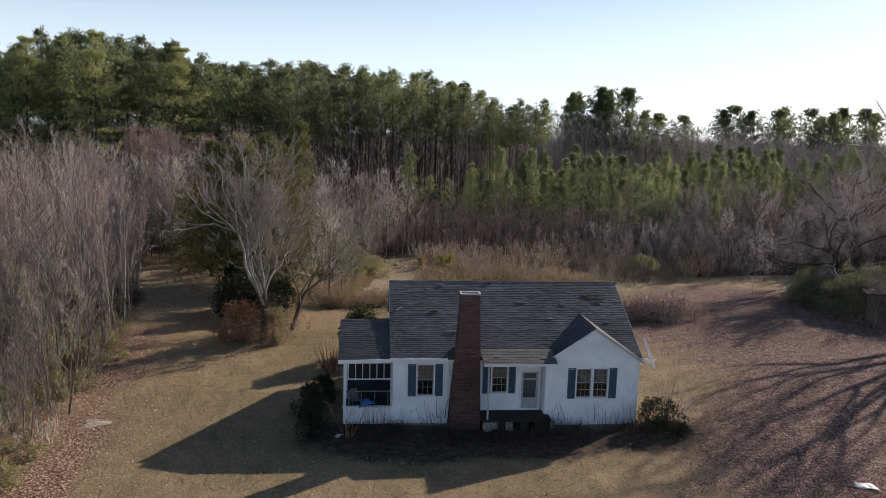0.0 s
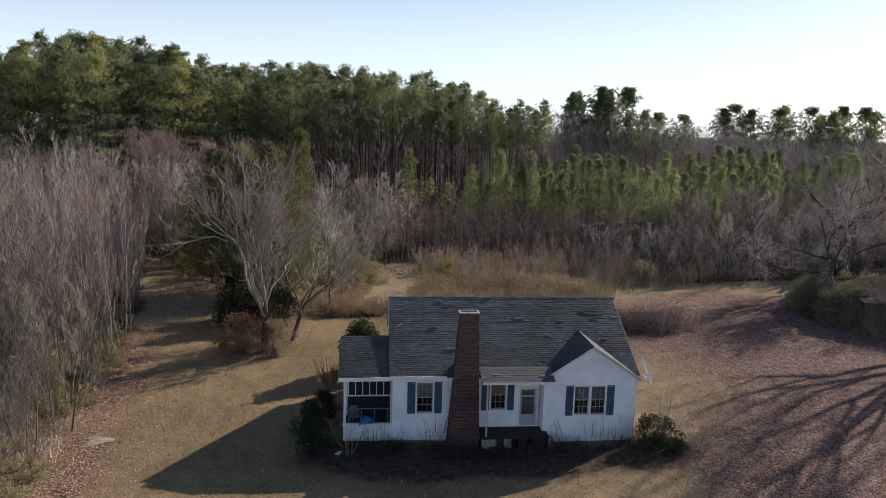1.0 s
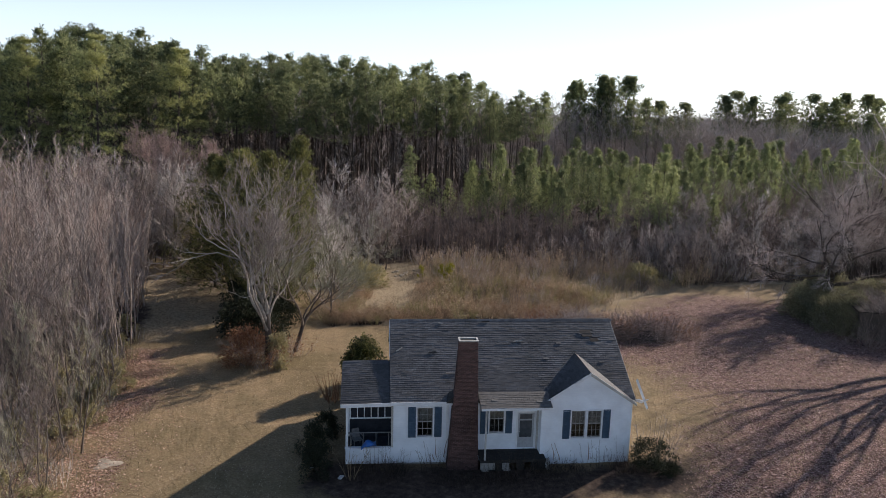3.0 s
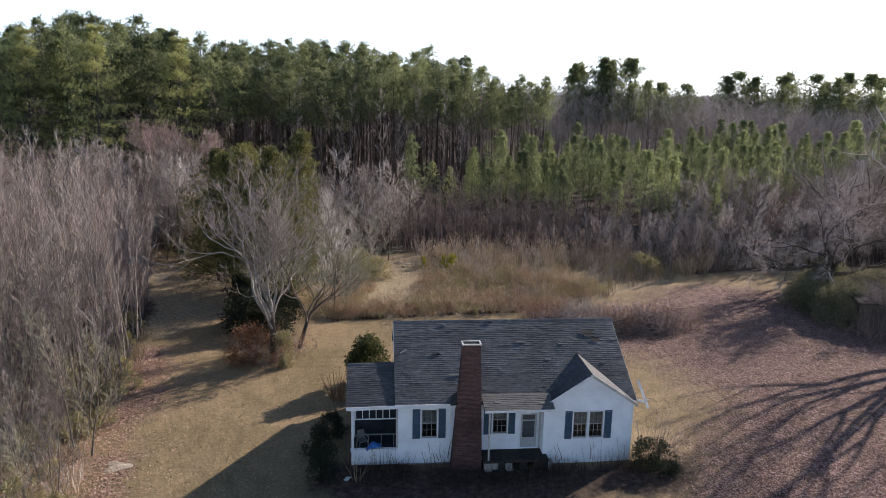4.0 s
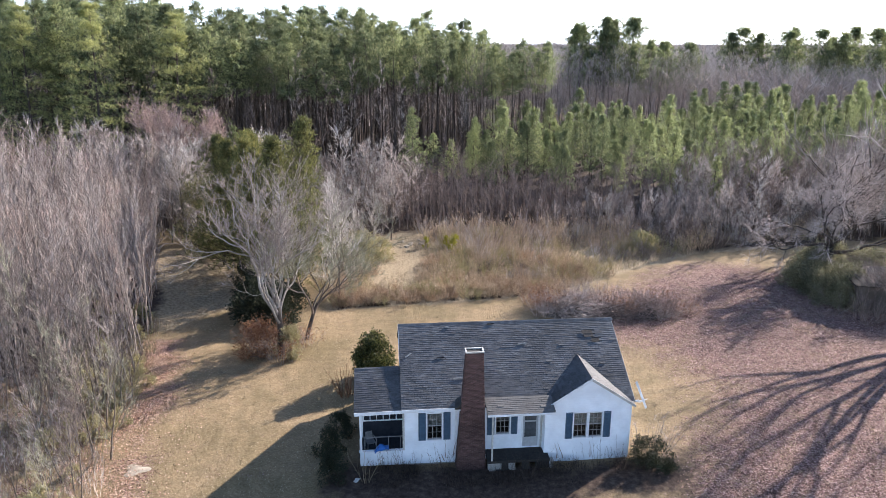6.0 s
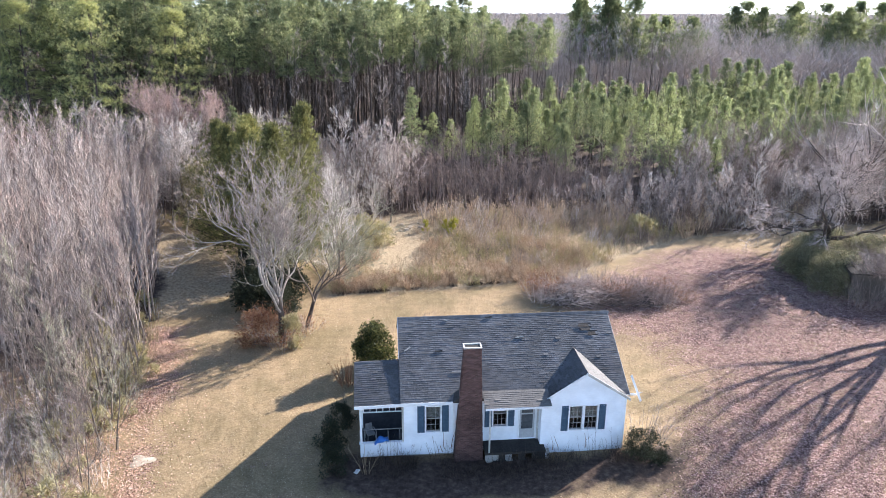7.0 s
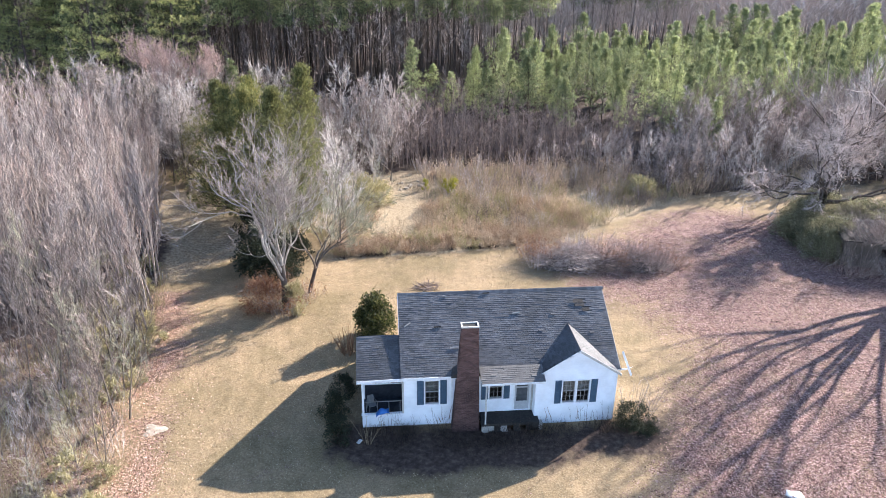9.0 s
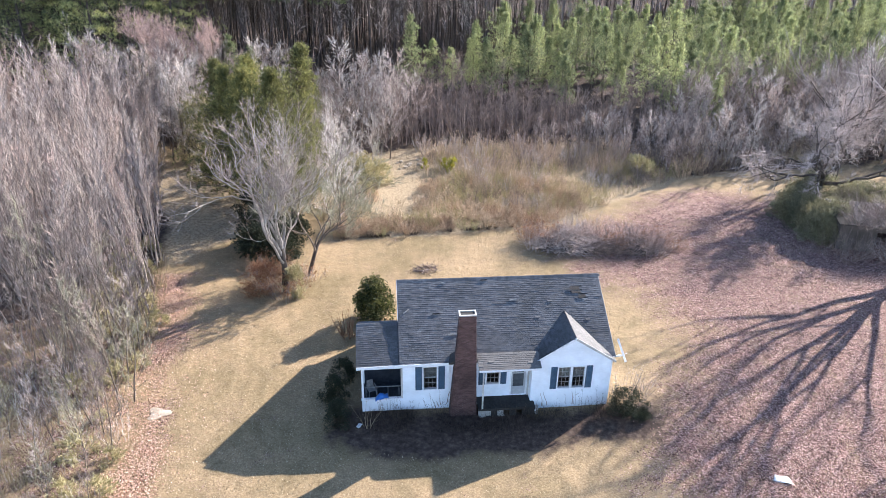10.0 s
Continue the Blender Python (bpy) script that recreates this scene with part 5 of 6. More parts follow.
red_trees = [crooked_tree(240 + k, 16.0, 6, 30, 0.24, 0.2, 0.17, 4, 4, 0.9, 0.015, M_SAPBARK, M_TWIG_RED, "reddish_bare_tree", "tall leafless tree with reddish twigs", "reddish trees", clear=0.45, reach=0.16, side=0.6) for k in range(2)]
plant(red_trees, [(-37.2, 95.0), (-33.8, 97.5), (-40.2, 99.0), (-35.5, 91.5)], rng, (0.85, 1.05))
MIDGAP = [(-36, 84), (-26, 80), (-16, 80), (-7, 83), (-4, 92), (-6, 104), (-38, 106)]
grey_trees = [bare_tree(250 + k, 10.5, 0.12, 16, 6, 7, 50, 0.38, 0.1, 0.2, 0.11, 0.8, 0.018, M_BARK, (M_TWIG, M_TWIG_PALE, M_TWIG_DARK, M_TWIG)[k], "grey_bare_tree", "bushy leafless grey tree at the wood's edge", "grey trees at the wood's edge", simple=True) for k in range(4)]
plant(grey_trees, scatter(rng, MIDGAP, 62, 2.4), rng, (0.55, 1.1))
plant([bare_tree(258 + k, 10.0, 0.1, 16, 6, 7, 44, 0.34, 0.12, 0.14, 0.1, 0.8, 0.013, M_BARK, M_TWIG if k else M_TWIG_PALE, "grey_bare_tree", "bushy leafless grey tree by the rough field", "grey trees at the wood's edge") for k in range(2)], [(-9.5, 66.5), (-11.5, 73.5), (-8.2, 78.2), (-12.5, 77.0), (-10.2, 62.8), (-14.2, 62.2)], rng, (0.7, 1.1))

GAP = [(-54, 96), (-40, 86), (-33, 83), (-29, 84), (-30, 94), (-44, 102)]
for q in scatter(rng, GAP, 42, 2.2):
    k = rng.uniform(0.7, 1.25)
    set_copy(grey_trees[rng.randrange(4)], Matrix.Translation((*q, ground_z(*q))) @ pose(0, 0, 0, 0, 0, rng.uniform(0, 360)) @ Matrix.Diagonal((k, k, k, 1)))

# saplings in front of the pines
BELT = [(-8, 90), (3, 90.5), (12, 90), (20, 86), (27, 80), (33, 80.5), (42, 84), (54, 84), (62, 82), (74, 92), (76, 108), (40, 102), (30, 98), (12, 104), (-12, 110)]
belt = [bare_tree(260 + k, 8.0, 0.12, 12, 5, 6, 40, 0.32, 0.14, 0.16, 0.06, 0.7, 0.018, M_BARK, (M_TWIG, M_TWIG, M_TWIG_DARK, M_TWIG, M_TWIG_PALE, M_TWIG)[k], "slim_sapling", "thin leafless sapling in front of the pines", "saplings before the pines", simple=True) for k in range(6)]


def belt_height(x, y):
    return clamp(0.56 + (y - 86) * 0.018 + 0.02 * clamp(x - 18, 0, 25), 0.5, 1.3) * (1.0 + 0.45 * noise.noise(Vector((x * 0.25, y * 0.25, 9.0))))


spots = scatter(rng, BELT, 560, 1.2)
spots.sort(key=lambda q: q[1] - 0.2 * q[0])
plant(belt, spots[:290], rng, (0.5, 1.1), 7.0, belt_height)
wood_mass(scatter(rng, BELT, 620, 1.1), lambda x, y: 2.8 + 1.6 * noise.noise(Vector((x * 0.3, y * 0.3, 6.0))), 17, M_TWIG_DARK, "belt_undergrowth", "brown brush under the saplings")
wood_mass(spots[290:], lambda x, y: 8.0 * belt_height(x, y), 13, M_TWIG_DARK, "sapling_belt", "leafless saplings massed before the pines")

# pines: tall ones behind, young ones to the right, wide-crowned ones at the left edge
tall = [pine(300 + k, 26.0, 0.6 + 0.035 * (k % 3), 11, 6, 3.7, 10, 8, 0.45, 0.045, 0.14, M_PINE, "tall_pine", "tall dark pine with a high crown", "tall pines", 0, 0.6, 0.3, 22, 1.9) for k in range(5)]
TALL = [(-100, 124), (-48, 112), (-22, 118), (-8, 127), (10, 135), (22, 150), (25, 172), (6, 178), (-125, 172)]
wide = [pine(320 + k, 29.0, 0.12, 20, 6, 7.6, 26, 16, 0.4, 0.02, 0.32, M_PINE_SUN, "wide_pine", "big spreading yellow-green pine at the wood's edge", "wide pines", 10, 0.85, 0.95, 10, 1.7) for k in range(2)]
plant(wide, [(-50.8, 103.5), (-41.8, 110.0), (-66.0, 112.0)], rng, (0.97, 1.03), 1.5)
deep = [pine(325 + k, 27.5, 0.2, 17, 6, 5.2, 14, 8, 0.5, 0.055, 0.25, M_PINE, "dark_pine", "broad dark pine deep in the wood's corner", "dark pines", 4, 0.8, 0.6, 6, 2.0) for k in range(2)]
plant(deep, [(-57.0, 113.0), (-51.0, 116.5), (-62.5, 118.0), (-70.0, 116.0), (-74.0, 121.0), (-46.5, 118.0), (-80.0, 118.0), (-88.0, 124.0), (-66.0, 124.0)], rng, (0.95, 1.1), 1.5)
CREST = [(-0.80, 0.09), (-0.62, 0.092), (-0.56, 0.13), (-0.48, 0.13), (-0.42, 0.118), (-0.36, 0.096), (-0.30, 0.086), (-0.2, 0.088), (-0.12, 0.082), (-0.04, 0.08), (0.02, 0.06), (0.08, 0.045), (0.3, 0.04)]


def tall_height(x, y):
    """Share of a 26 m tree that brings its top to the crest line seen across the lawn."""
    a = x / y
    for (a0, e0), (a1, e1) in zip(CREST, CREST[1:]):
        if a0 <= a <= a1:
            e = e0 + (e1 - e0) * (a - a0) / (a1 - a0)
            return clamp(14.2 + (e + 0.028) * y, 18, 37) / 26.8
    return 0.9


plant(tall, scatter(rng, TALL, 280, 3.0), rng, (0.8, 1.0), 1.5, tall_height)
trunks = [bare_tree(330 + k, 19.0, 0.4, 12, 3, 4, 40, 0.16, 0.12, 0.08, 0.1, 0.8, 0.02, M_DARKBARK if k else M_PINEBARK, (M_TWIG_DARK, M_TWIG_DARK, M_TWIG)[k], "bare_wood_tree", "thin leafless tree among the pines", "bare trees among the pines", simple=True) for k in range(3)]
plant(trunks, scatter(rng, [(-60, 106), (-20, 110), (-4, 116), (12, 130), (30, 165), (60, 180), (60, 205), (-40, 170)], 190, 2.6), rng, (0.75, 1.2), 2.0)

BACKWOOD = [(-125, 121), (-70, 124), (-30, 136), (10, 152), (6, 185), (-125, 185)]
# dark filler trees, added to block the light from behind the trunks
wood_mass(scatter(rng, BACKWOOD, 720, 1.8), lambda x, y: 20.0, 16, M_DARKBARK, "wood_depth", "dark leafless trees added deep in the pine wood to block light")
UNDER = [(-62, 100), (-38, 106), (-20, 108), (-6, 112), (10, 122), (30, 150), (60, 172), (60, 200), (0, 165), (-60, 150)]
# dark bark on these twigs paints in the shade of the tall pines
wood_mass(scatter(rng, UNDER, 420, 2.2), lambda x, y: 5.0, 14, M_DARKBARK, "wood_understory", "leafless understory beneath the pines, their shade put into its colour")
YOUNG = [(-9, 114), (2, 109), (14, 104), (30, 98), (45, 102), (70, 108), (100, 118), (150, 150), (140, 190), (60, 170), (24, 148), (8, 130)]
young = [pine(340 + k, 12.4, 0.22, 14, 6, 3.3, 8, 8, 0.36, 0.036, 0.1, M_PINE_YOUNG, "young_pine", "young bright green pine in a dense stand", "young pines", -14, 0.8, 0.3, 0, 1.15) for k in range(6)]
plant(young, scatter(rng, YOUNG, 296, 2.7), rng, (0.62, 1.12), 3.0, lambda x, y: clamp(0.98 + 0.0018 * (y - 110), 0.9, 1.12))
for x, y, s in ((-5.4, 110.5, 1.12), (-31.0, 103.0, 0.98), (-27.5, 101.0, 0.9), (36.0, 92.0, 0.75)):
    set_copy([o for o in scene.objects if o.name.startswith("young_pine")][0], Matrix.Translation((x, y, ground_z(x, y))) @ pose(0, 0, 0, 0, 0, x * 40) @ Matrix.Diagonal((s, s, s, 1)))

# bare woods standing behind the young pines
FAR_BARE = [(8, 168), (40, 186), (90, 205), (160, 215), (175, 250), (110, 240), (60, 226), (14, 215)]
wood_mass(scatter(rng, FAR_BARE, 760, 1.9), lambda x, y: clamp(22.5 - 0.055 * x, 15, 22.5), 15, M_TWIG, "far_bare_wood", "tall leafless grey trees behind the young pines")

# tall pines far off to the right
far_pines = [pine(360 + k, 27.0, 0.4, 14, 6, 6.4, 14, 10, 0.7, 0.085, 0.28, M_PINE, "far_pine", "tall pine standing above the far woods", "far pines", -10, 0.75, 0.15, 6, 2.4) for k in range(3)]
FAR_SPOTS = [(36, 198), (40, 202), (43.5, 198), (47, 203), (51, 199), (45, 207), (57.5, 205), (63, 210), (72, 216), (95, 236), (99, 241), (104, 238), (113, 240), (118, 246), (123, 236), (127, 241), (132, 238), (138, 244), (142, 236), (148, 242), (155, 236), (162, 240)]


def far_height(x, y):
    """The near group stands tallest."""
    return 1.06 if x < 55 else (0.88 if x < 80 else 1.0)


plant(far_pines, FAR_SPOTS, rng, (0.88, 1.03), 2.5, far_height)

# ---- the right side: an old tree over shrubs and the shed, and trees beyond the view whose shadows cross the lawn ----
L_OLD = "large old leafless tree with wide crooked limbs"
pecan = crooked_tree(401, 12.5, 9, 60, 0.32, 0.03, 0.46, 5, 4, 0.8, 0.011, M_DARKBARK, M_TWIG, "old_bare_tree", L_OLD, "old trees by the lawn", 0.03, 0.2, 0.26, 0.45)
pecan.matrix_basis = pose(40.6, 70.5, ground_z(40.6, 70.5) - 0.1, 0, 0, 100)
pecan_b = crooked_tree(402, 18.0, 8, 36, 0.2, 0.12, 0.55, 3, 3, 1.2, 0.02, M_DARKBARK, M_TWIG, "old_bare_tree", L_OLD, "old trees by the lawn", 0.0, 0.2, 0.31)
pecan_b.matrix_basis = pose(44.8, 57.1, ground_z(44.8, 57.1) - 0.1, 0, 0, 10) @ Matrix.Diagonal((1.12, 1.12, 1.2, 1))
for x, y, s, a in ((47.0, 79.0, 0.8, 300), (44.0, 40.5, 0.85, 200)):
    copy_thing(pecan_b, Matrix.Translation((x, y, ground_z(x, y) - 0.1)) @ pose(0, 0, 0, 0, 0, a) @ Matrix.Diagonal((s / 1.12, s / 1.12, s / 1.2, 1)))
privet = [shrub(410 + k, 2.2, 3.0, 12, 11000, 0.15, 0.03, M_PRIVET, M_BARK, "privet", "dense olive evergreen shrub by the shed", "shrubs by the shed", clumps=56, shoots=14) for k in range(3)]
plant(privet, [(36.2, 64.6), (35.6, 66.6), (37.4, 66.6), (39.0, 67.2), (40.6, 67.6), (42.2, 67.2), (36.9, 68.4), (38.8, 69.6), (43.8, 68.4), (36.4, 62.2), (45.4, 67.4), (40.9, 70.8), (39.6, 65.6), (41.6, 65.2), (43.6, 64.8), (37.2, 60.6), (37.9, 62.6), (36.9, 63.6)], rng, (0.75, 1.2))
vines = [sprouts(420 + k, 40, 2.4, 2.2, (M_TWIG_DARK, M_TWIG_DARK, M_TWIG)[k], "bare_shrub", "pale leafless shrub overhanging the lawn's edge", "bare shrubs by the shed", r=0.012, fan=1.2, side=10) for k in range(3)]
plant(vines, [(40.5, 57.3), (42.5, 56.6), (44.5, 56.4), (39.0, 57.4), (43.4, 57.0), (45.6, 55.6), (46.8, 56.0), (41.4, 56.9), (37.2, 58.2), (42.2, 55.4), (36.4, 60.2), (45.2, 57.4), (47.4, 57.2), (38.2, 57.6)], rng, (0.9, 1.5))

for k in range(36):
    u, v = 8.6 - 7.0 * rng.random(), 4.4 * rng.random() ** 1.5 + 0.1
    p = shed.matrix_basis @ Vector((u, v, 2.78 + 0.03 * v))
    q = rng.uniform(0.6, 1.0)
    set_copy(vines[k % 3], Matrix.Translation(p) @ pose(0, 0, 0, 0, 0, rng.uniform(0, 360)) @ Matrix.Diagonal((q * 1.3, q * 1.3, q * rng.uniform(0.6, 1.3), 1)))
# ---- shrubs round the house ----
holly = shrub(430, 1.9, 3.7, 6, 15000, 0.16, 0.045, M_HOLLY, M_BARK, "holly", "dense dark evergreen behind the side porch", cone=0.45, clumps=90, shoots=12)
holly.matrix_basis = pose(-5.2, 45.9, ground_z(-5.2, 45.9) - 0.1)
rbush = shrub(431, 1.3, 1.7, 12, 9000, 0.09, 0.02, M_DARKLEAF, M_BARK, "corner_shrub", "dark evergreen shrub against the house corner", clumps=44, shoots=24)
rbush.matrix_basis = pose(11.8, 35.3, 0.25)
rbush_b = sprouts(432, 26, 2.0, 3.0, M_TWIG, "corner_sprouts", "leafless upright shoots beside the corner shrub", r=0.014)
rbush_b.matrix_basis = pose(12.3, 36.6, 0.25)
lbush = shrub(433, 1.05, 1.7, 7, 6500, 0.1, 0.022, M_DARKLEAF, M_BARK, "porch_shrub", "dark evergreen shrub beside the porch", clumps=40, shoots=22)
lbush.matrix_basis = pose(-6.3, 34.2, 0.12)
lbush_b = copy_thing(lbush, pose(-6.9, 36.6, 0.1, 0, 0, 130) @ Matrix.Diagonal((0.9, 0.9, 1.05, 1)))
lbush_c = copy_thing(lbush, pose(-6.6, 38.9, 0.1, 0, 0, 250) @ Matrix.Diagonal((0.8, 0.8, 0.9, 1)))
reeds = sprouts(434, 40, 0.9, 2.3, M_RUST, "rusty_grass_clump", "rust-coloured dry grass clump beside the porch", r=0.02, side=2)
reeds.matrix_basis = pose(-7.0, 43.8, 0.12)
canes = [sprouts(440 + k, 7, 0.9, 1.5, M_SHADEWEED, "bare_canes", "thin dead stems standing against the house wall", "stems by the house", r=0.009, fan=0.5, side=4) for k in range(4)]
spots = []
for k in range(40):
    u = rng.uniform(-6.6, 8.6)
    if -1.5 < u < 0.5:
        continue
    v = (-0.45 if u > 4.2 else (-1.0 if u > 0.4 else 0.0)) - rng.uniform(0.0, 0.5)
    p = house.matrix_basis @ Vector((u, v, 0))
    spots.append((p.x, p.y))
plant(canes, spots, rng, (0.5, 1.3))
pale_cane = sprouts(446, 9, 0.5, 2.2, M_STRAW, "pale_canes", "pale dry canes in front of the porch", r=0.02, side=3)
pale_cane.matrix_basis = pose(-4.5, 33.9, 0.12)
vine = Geo()
rv = random.Random(4)
for a, d, ll in (((-2.0, 0.42, 0.5), (-0.55, 0, 1), 1.5), ((-1.9, 0.4, 0.7), (-0.3, 0, 1), 1.2), ((-1.5, 0.4, 0.7), (0.1, 0, 1), 1.5), ((4.6, -0.06, 0.6), (0.1, 0, 1), 1.0), ((4.95, -0.06, 0.6), (-0.05, 0, 1), 1.2), ((6.6, -0.06, 0.6), (0, 0, 1), 1.2)):
    limb(vine, rv, Vector(a), Vector(d).normalized(), ll, 0.03, 0.008, 6, 4, 0.2, 0.02)
ob = vine.object("dead_vine", M_TWIG_DARK)
ob.matrix_basis = house.matrix_basis
tagged(ob, "dead vine stems clinging to the white siding", "vine")

rbush_c = copy_thing(rbush, pose(12.8, 34.7, 0.25, 0, 0, 140) @ Matrix.Diagonal((0.55, 0.55, 0.5, 1)))

# ---- brush pile behind the house ----
rp = random.Random(21)
def brush_heap(x, y, rx, ry, high, count, mat, label):
    """A heap of cut branches > mound, branch_heap."""
    pile = thing("brush_pile", (x, y, ground_z(x, y)), label, "brush pile", "brush piles")
    g, mound = Geo(), Geo()
    for _ in range(count):
        a, q = rp.uniform(0, 6.28), rp.random() ** 0.6
        p = Vector((math.cos(a) * rx * q, math.sin(a) * ry * q, rp.uniform(0.1, 1.0) * high * (1 - q * 0.75)))
        d = Vector((rp.uniform(-1, 1), rp.uniform(-1, 1), rp.uniform(-0.2, 0.6))).normalized()
        ll = rp.uniform(0.6, 2.4)
        g.tube([p, p + d * ll * 0.5 + unit(rp) * 0.12, p + d * ll + unit(rp) * 0.1], [rp.uniform(0.012, 0.032), 0.013, 0.006], 3)
    tagged(part("branch_tangle", g, mat, pile), kind="stuff")
    for k in range(10):
        for j in range(16):
            q, a = k / 9, 6.2832 * j / 16
            mound.v.append((math.cos(a) * rx * 0.9 * q, math.sin(a) * ry * 0.9 * q, high * 0.6 * (1 - q * q) + rp.uniform(-0.08, 0.08) - 0.1))
    mound.f = [(k * 16 + j, (k + 1) * 16 + j, (k + 1) * 16 + (j + 1) % 16, k * 16 + (j + 1) % 16) for k in range(9) for j in range(16)]
    part("mound", mound, M_DARKBARK, pile)
    return pile


pile = brush_heap(12.0, 59.6, 3.4, 2.0, 2.0, 1500, M_TWIG, "heap of grey cut branches and dead brush")
part("branch", Geo().tube([(3.2, 0.3, 0.5), (3.6, 0.1, 1.4), (3.3, 0, 2.2)], [0.07, 0.05, 0.02], 5), M_PALEBARK, pile, "pale upright dead limb")
pile = brush_heap(18.6, 59.0, 2.3, 1.5, 1.7, 700, M_TWIG_DARK, "smaller heap of dark dead branches")
part("branch", Geo().tube([(-1.6, 0.0, 0.4), (-0.6, -0.3, 1.1), (0.6, -0.4, 1.7)], [0.06, 0.05, 0.02], 5), M_BARK, pile)
brush_heap(15.4, 58.9, 1.8, 1.2, 1.2, 300, M_TWIG_DARK, "low heap of brown dead branches")
pile_brush = [sprouts(450 + k, 48, 1.9, 1.8, (M_TWIG, M_TWIG_DARK, M_TWIG_DARK)[k % 3], "pile_brush", "brown leafless brush round the branch heap", "brush round the heap", r=0.015, fan=0.7, side=7, fleck=0.09 * (k % 2), fleck_mat=M_RUST) for k in range(4)]
plant(pile_brush, [(8.5, 60.6), (9.8, 61.5), (11.5, 61.6), (13.4, 61.4), (15.6, 60.2), (16.8, 59.2), (18.2, 59.8), (19.4, 58.8), (17.4, 60.9), (20.4, 59.8), (15.2, 61.9), (8.2, 62.4), (18.9, 61.2), (21.3, 59.0), (14.4, 58.4), (16.0, 57.6), (8.9, 59.2), (10.4, 60.2), (13.0, 60.4), (12.2, 61.0), (20.0, 57.8), (22.4, 59.4)], rng, (0.75, 1.3))

small = thing("brush_pile", (-1.4, 54.6, ground_z(-1.4, 54.6)), "small heap of dead branches on the straw lawn", "brush pile")
g = Geo()
for _ in range(130):
    a, q = rp.uniform(0, 6.28), rp.random() ** 0.6
    p = Vector((math.cos(a) * 1.1 * q, math.sin(a) * 0.7 * q, rp.uniform(0, 0.4) * (1 - q * 0.7)))
    d = Vector((rp.uniform(-1, 1), rp.uniform(-1, 1), rp.uniform(-0.1, 0.4))).normalized()
    g.tube([p, p + d * 0.4, p + d * rp.uniform(0.6, 1.1)], [0.02, 0.014, 0.005], 3)
tagged(part("branch_tangle", g, M_TWIG_DARK, small), kind="stuff")
for _ in range(11):
    x, y, k = -4.6 + rp.uniform(-1.8, 1.8), 83.0 + rp.uniform(-2.0, 2.0), rp.uniform(0.18, 0.4)
    st = Geo()
    for j in range(5):
        for i in range(8):
            u, h = 6.2832 * i / 8, -0.3 + 0.95 * j / 4
            w = math.sqrt(max(0.02, 1 - h * h)) * rp.uniform(0.8, 1.15)
            st.v.append((math.cos(u) * k * w, math.sin(u) * k * w * 0.8, h * k * 0.6))
    st.f = [(j * 8 + i, j * 8 + (i + 1) % 8, (j + 1) * 8 + (i + 1) % 8, (j + 1) * 8 + i) for j in range(4) for i in range(8)] + [tuple(32 + i for i in range(8))]
    ob = st.object("stone", M_SOIL)
    ob.matrix_basis = pose(x, y, ground_z(x, y) + 0.03, 0, 0, rp.uniform(0, 360))
    tagged(ob, "pale stone on the bare field path", "stone", "stones on the path")
spot = Geo()
for j in range(6):
    for i in range(20):
        u, q = 6.2832 * i / 20, j / 5 * (0.75 + 0.25 * math.sin(3 * 6.2832 * i / 20 + 1))
        x, y = -18.0 + math.cos(u) * 0.95 * q, 35.0 + math.sin(u) * 0.75 * q
        spot.v.append((x, y, ground_z(x, y) + 0.05 - 0.055 * (j / 5) ** 2))
spot.f = [(j * 20 + i, (j + 1) * 20 + i, (j + 1) * 20 + (i + 1) % 20, j * 20 + (i + 1) % 20) for j in range(5) for i in range(20)]
tagged(spot.object("ground_patch", M_SOIL, True), "pale bare soil spot in the lawn", "soil", kind="structure")

# ---- rough field: dead weeds, straw and brush ----
def weeds(poly, count, low, high, mat, name, label, seed, lean_by=0.35, r=0.012, keep=None, heads=2, fleck=0.0):
    """Dry stems with a few side sprays, one sheet of stuff."""
    rw = random.Random(seed)
    g = Geo()
    xs, ys = [p[0] for p in poly], [p[1] for p in poly]
    n = 0
    while n < count:
        x, y = rw.uniform(min(xs), max(xs)), rw.uniform(min(ys), max(ys))
        if not inside(x, y, poly):
            continue
        n += 1
        clump = noise.noise(Vector((x * 0.7, y * 0.7, seed))) * 0.7 + noise.noise(Vector((x * 0.2, y * 0.2, seed))) * 0.5
        if clump < 0.0 + rw.uniform(-0.2, 0.2) or (keep and not keep(x, y)):
            continue
        h = rw.uniform(low, high) * (0.55 + 1.3 * max(0, clump))
        z = ground_z(x, y) - 0.03
        d = Vector((rw.uniform(-lean_by, lean_by), rw.uniform(-lean_by, lean_by), 1))
        q = Vector((x, y, z)) + d * h
        g.spike((x, y, z), q, r)
        for _ in range(heads):
            k = rw.uniform(0.4, 0.9)
            a = Vector((x, y, z)).lerp(q, k)
            b = a + Vector((rw.uniform(-1, 1), rw.uniform(-1, 1), rw.uniform(0.4, 1.4))).normalized() * h * 0.35
            g.spike(a, b, r * 0.8)
            if fleck:
                c = rw.uniform(0, 6.28)
                g.blade(b, b + Vector((rw.uniform(-1, 1), rw.uniform(-1, 1), rw.uniform(-0.3, 1))) * fleck, fleck * 0.45, (math.cos(c), math.sin(c), 0.0))
    ob = g.object(name, mat)
    return tagged(ob, label, "weeds", kind="stuff")


def off_path(x, y):
    return y < 66.5 + 2.0 * noise.noise(Vector((x * 0.4, 3.0, 0))) or abs(x + 4.6 + 0.1 * (y - 70)) > 2.6 + 2.4 * noise.noise(Vector((x * 0.3, y * 0.3, 0)))


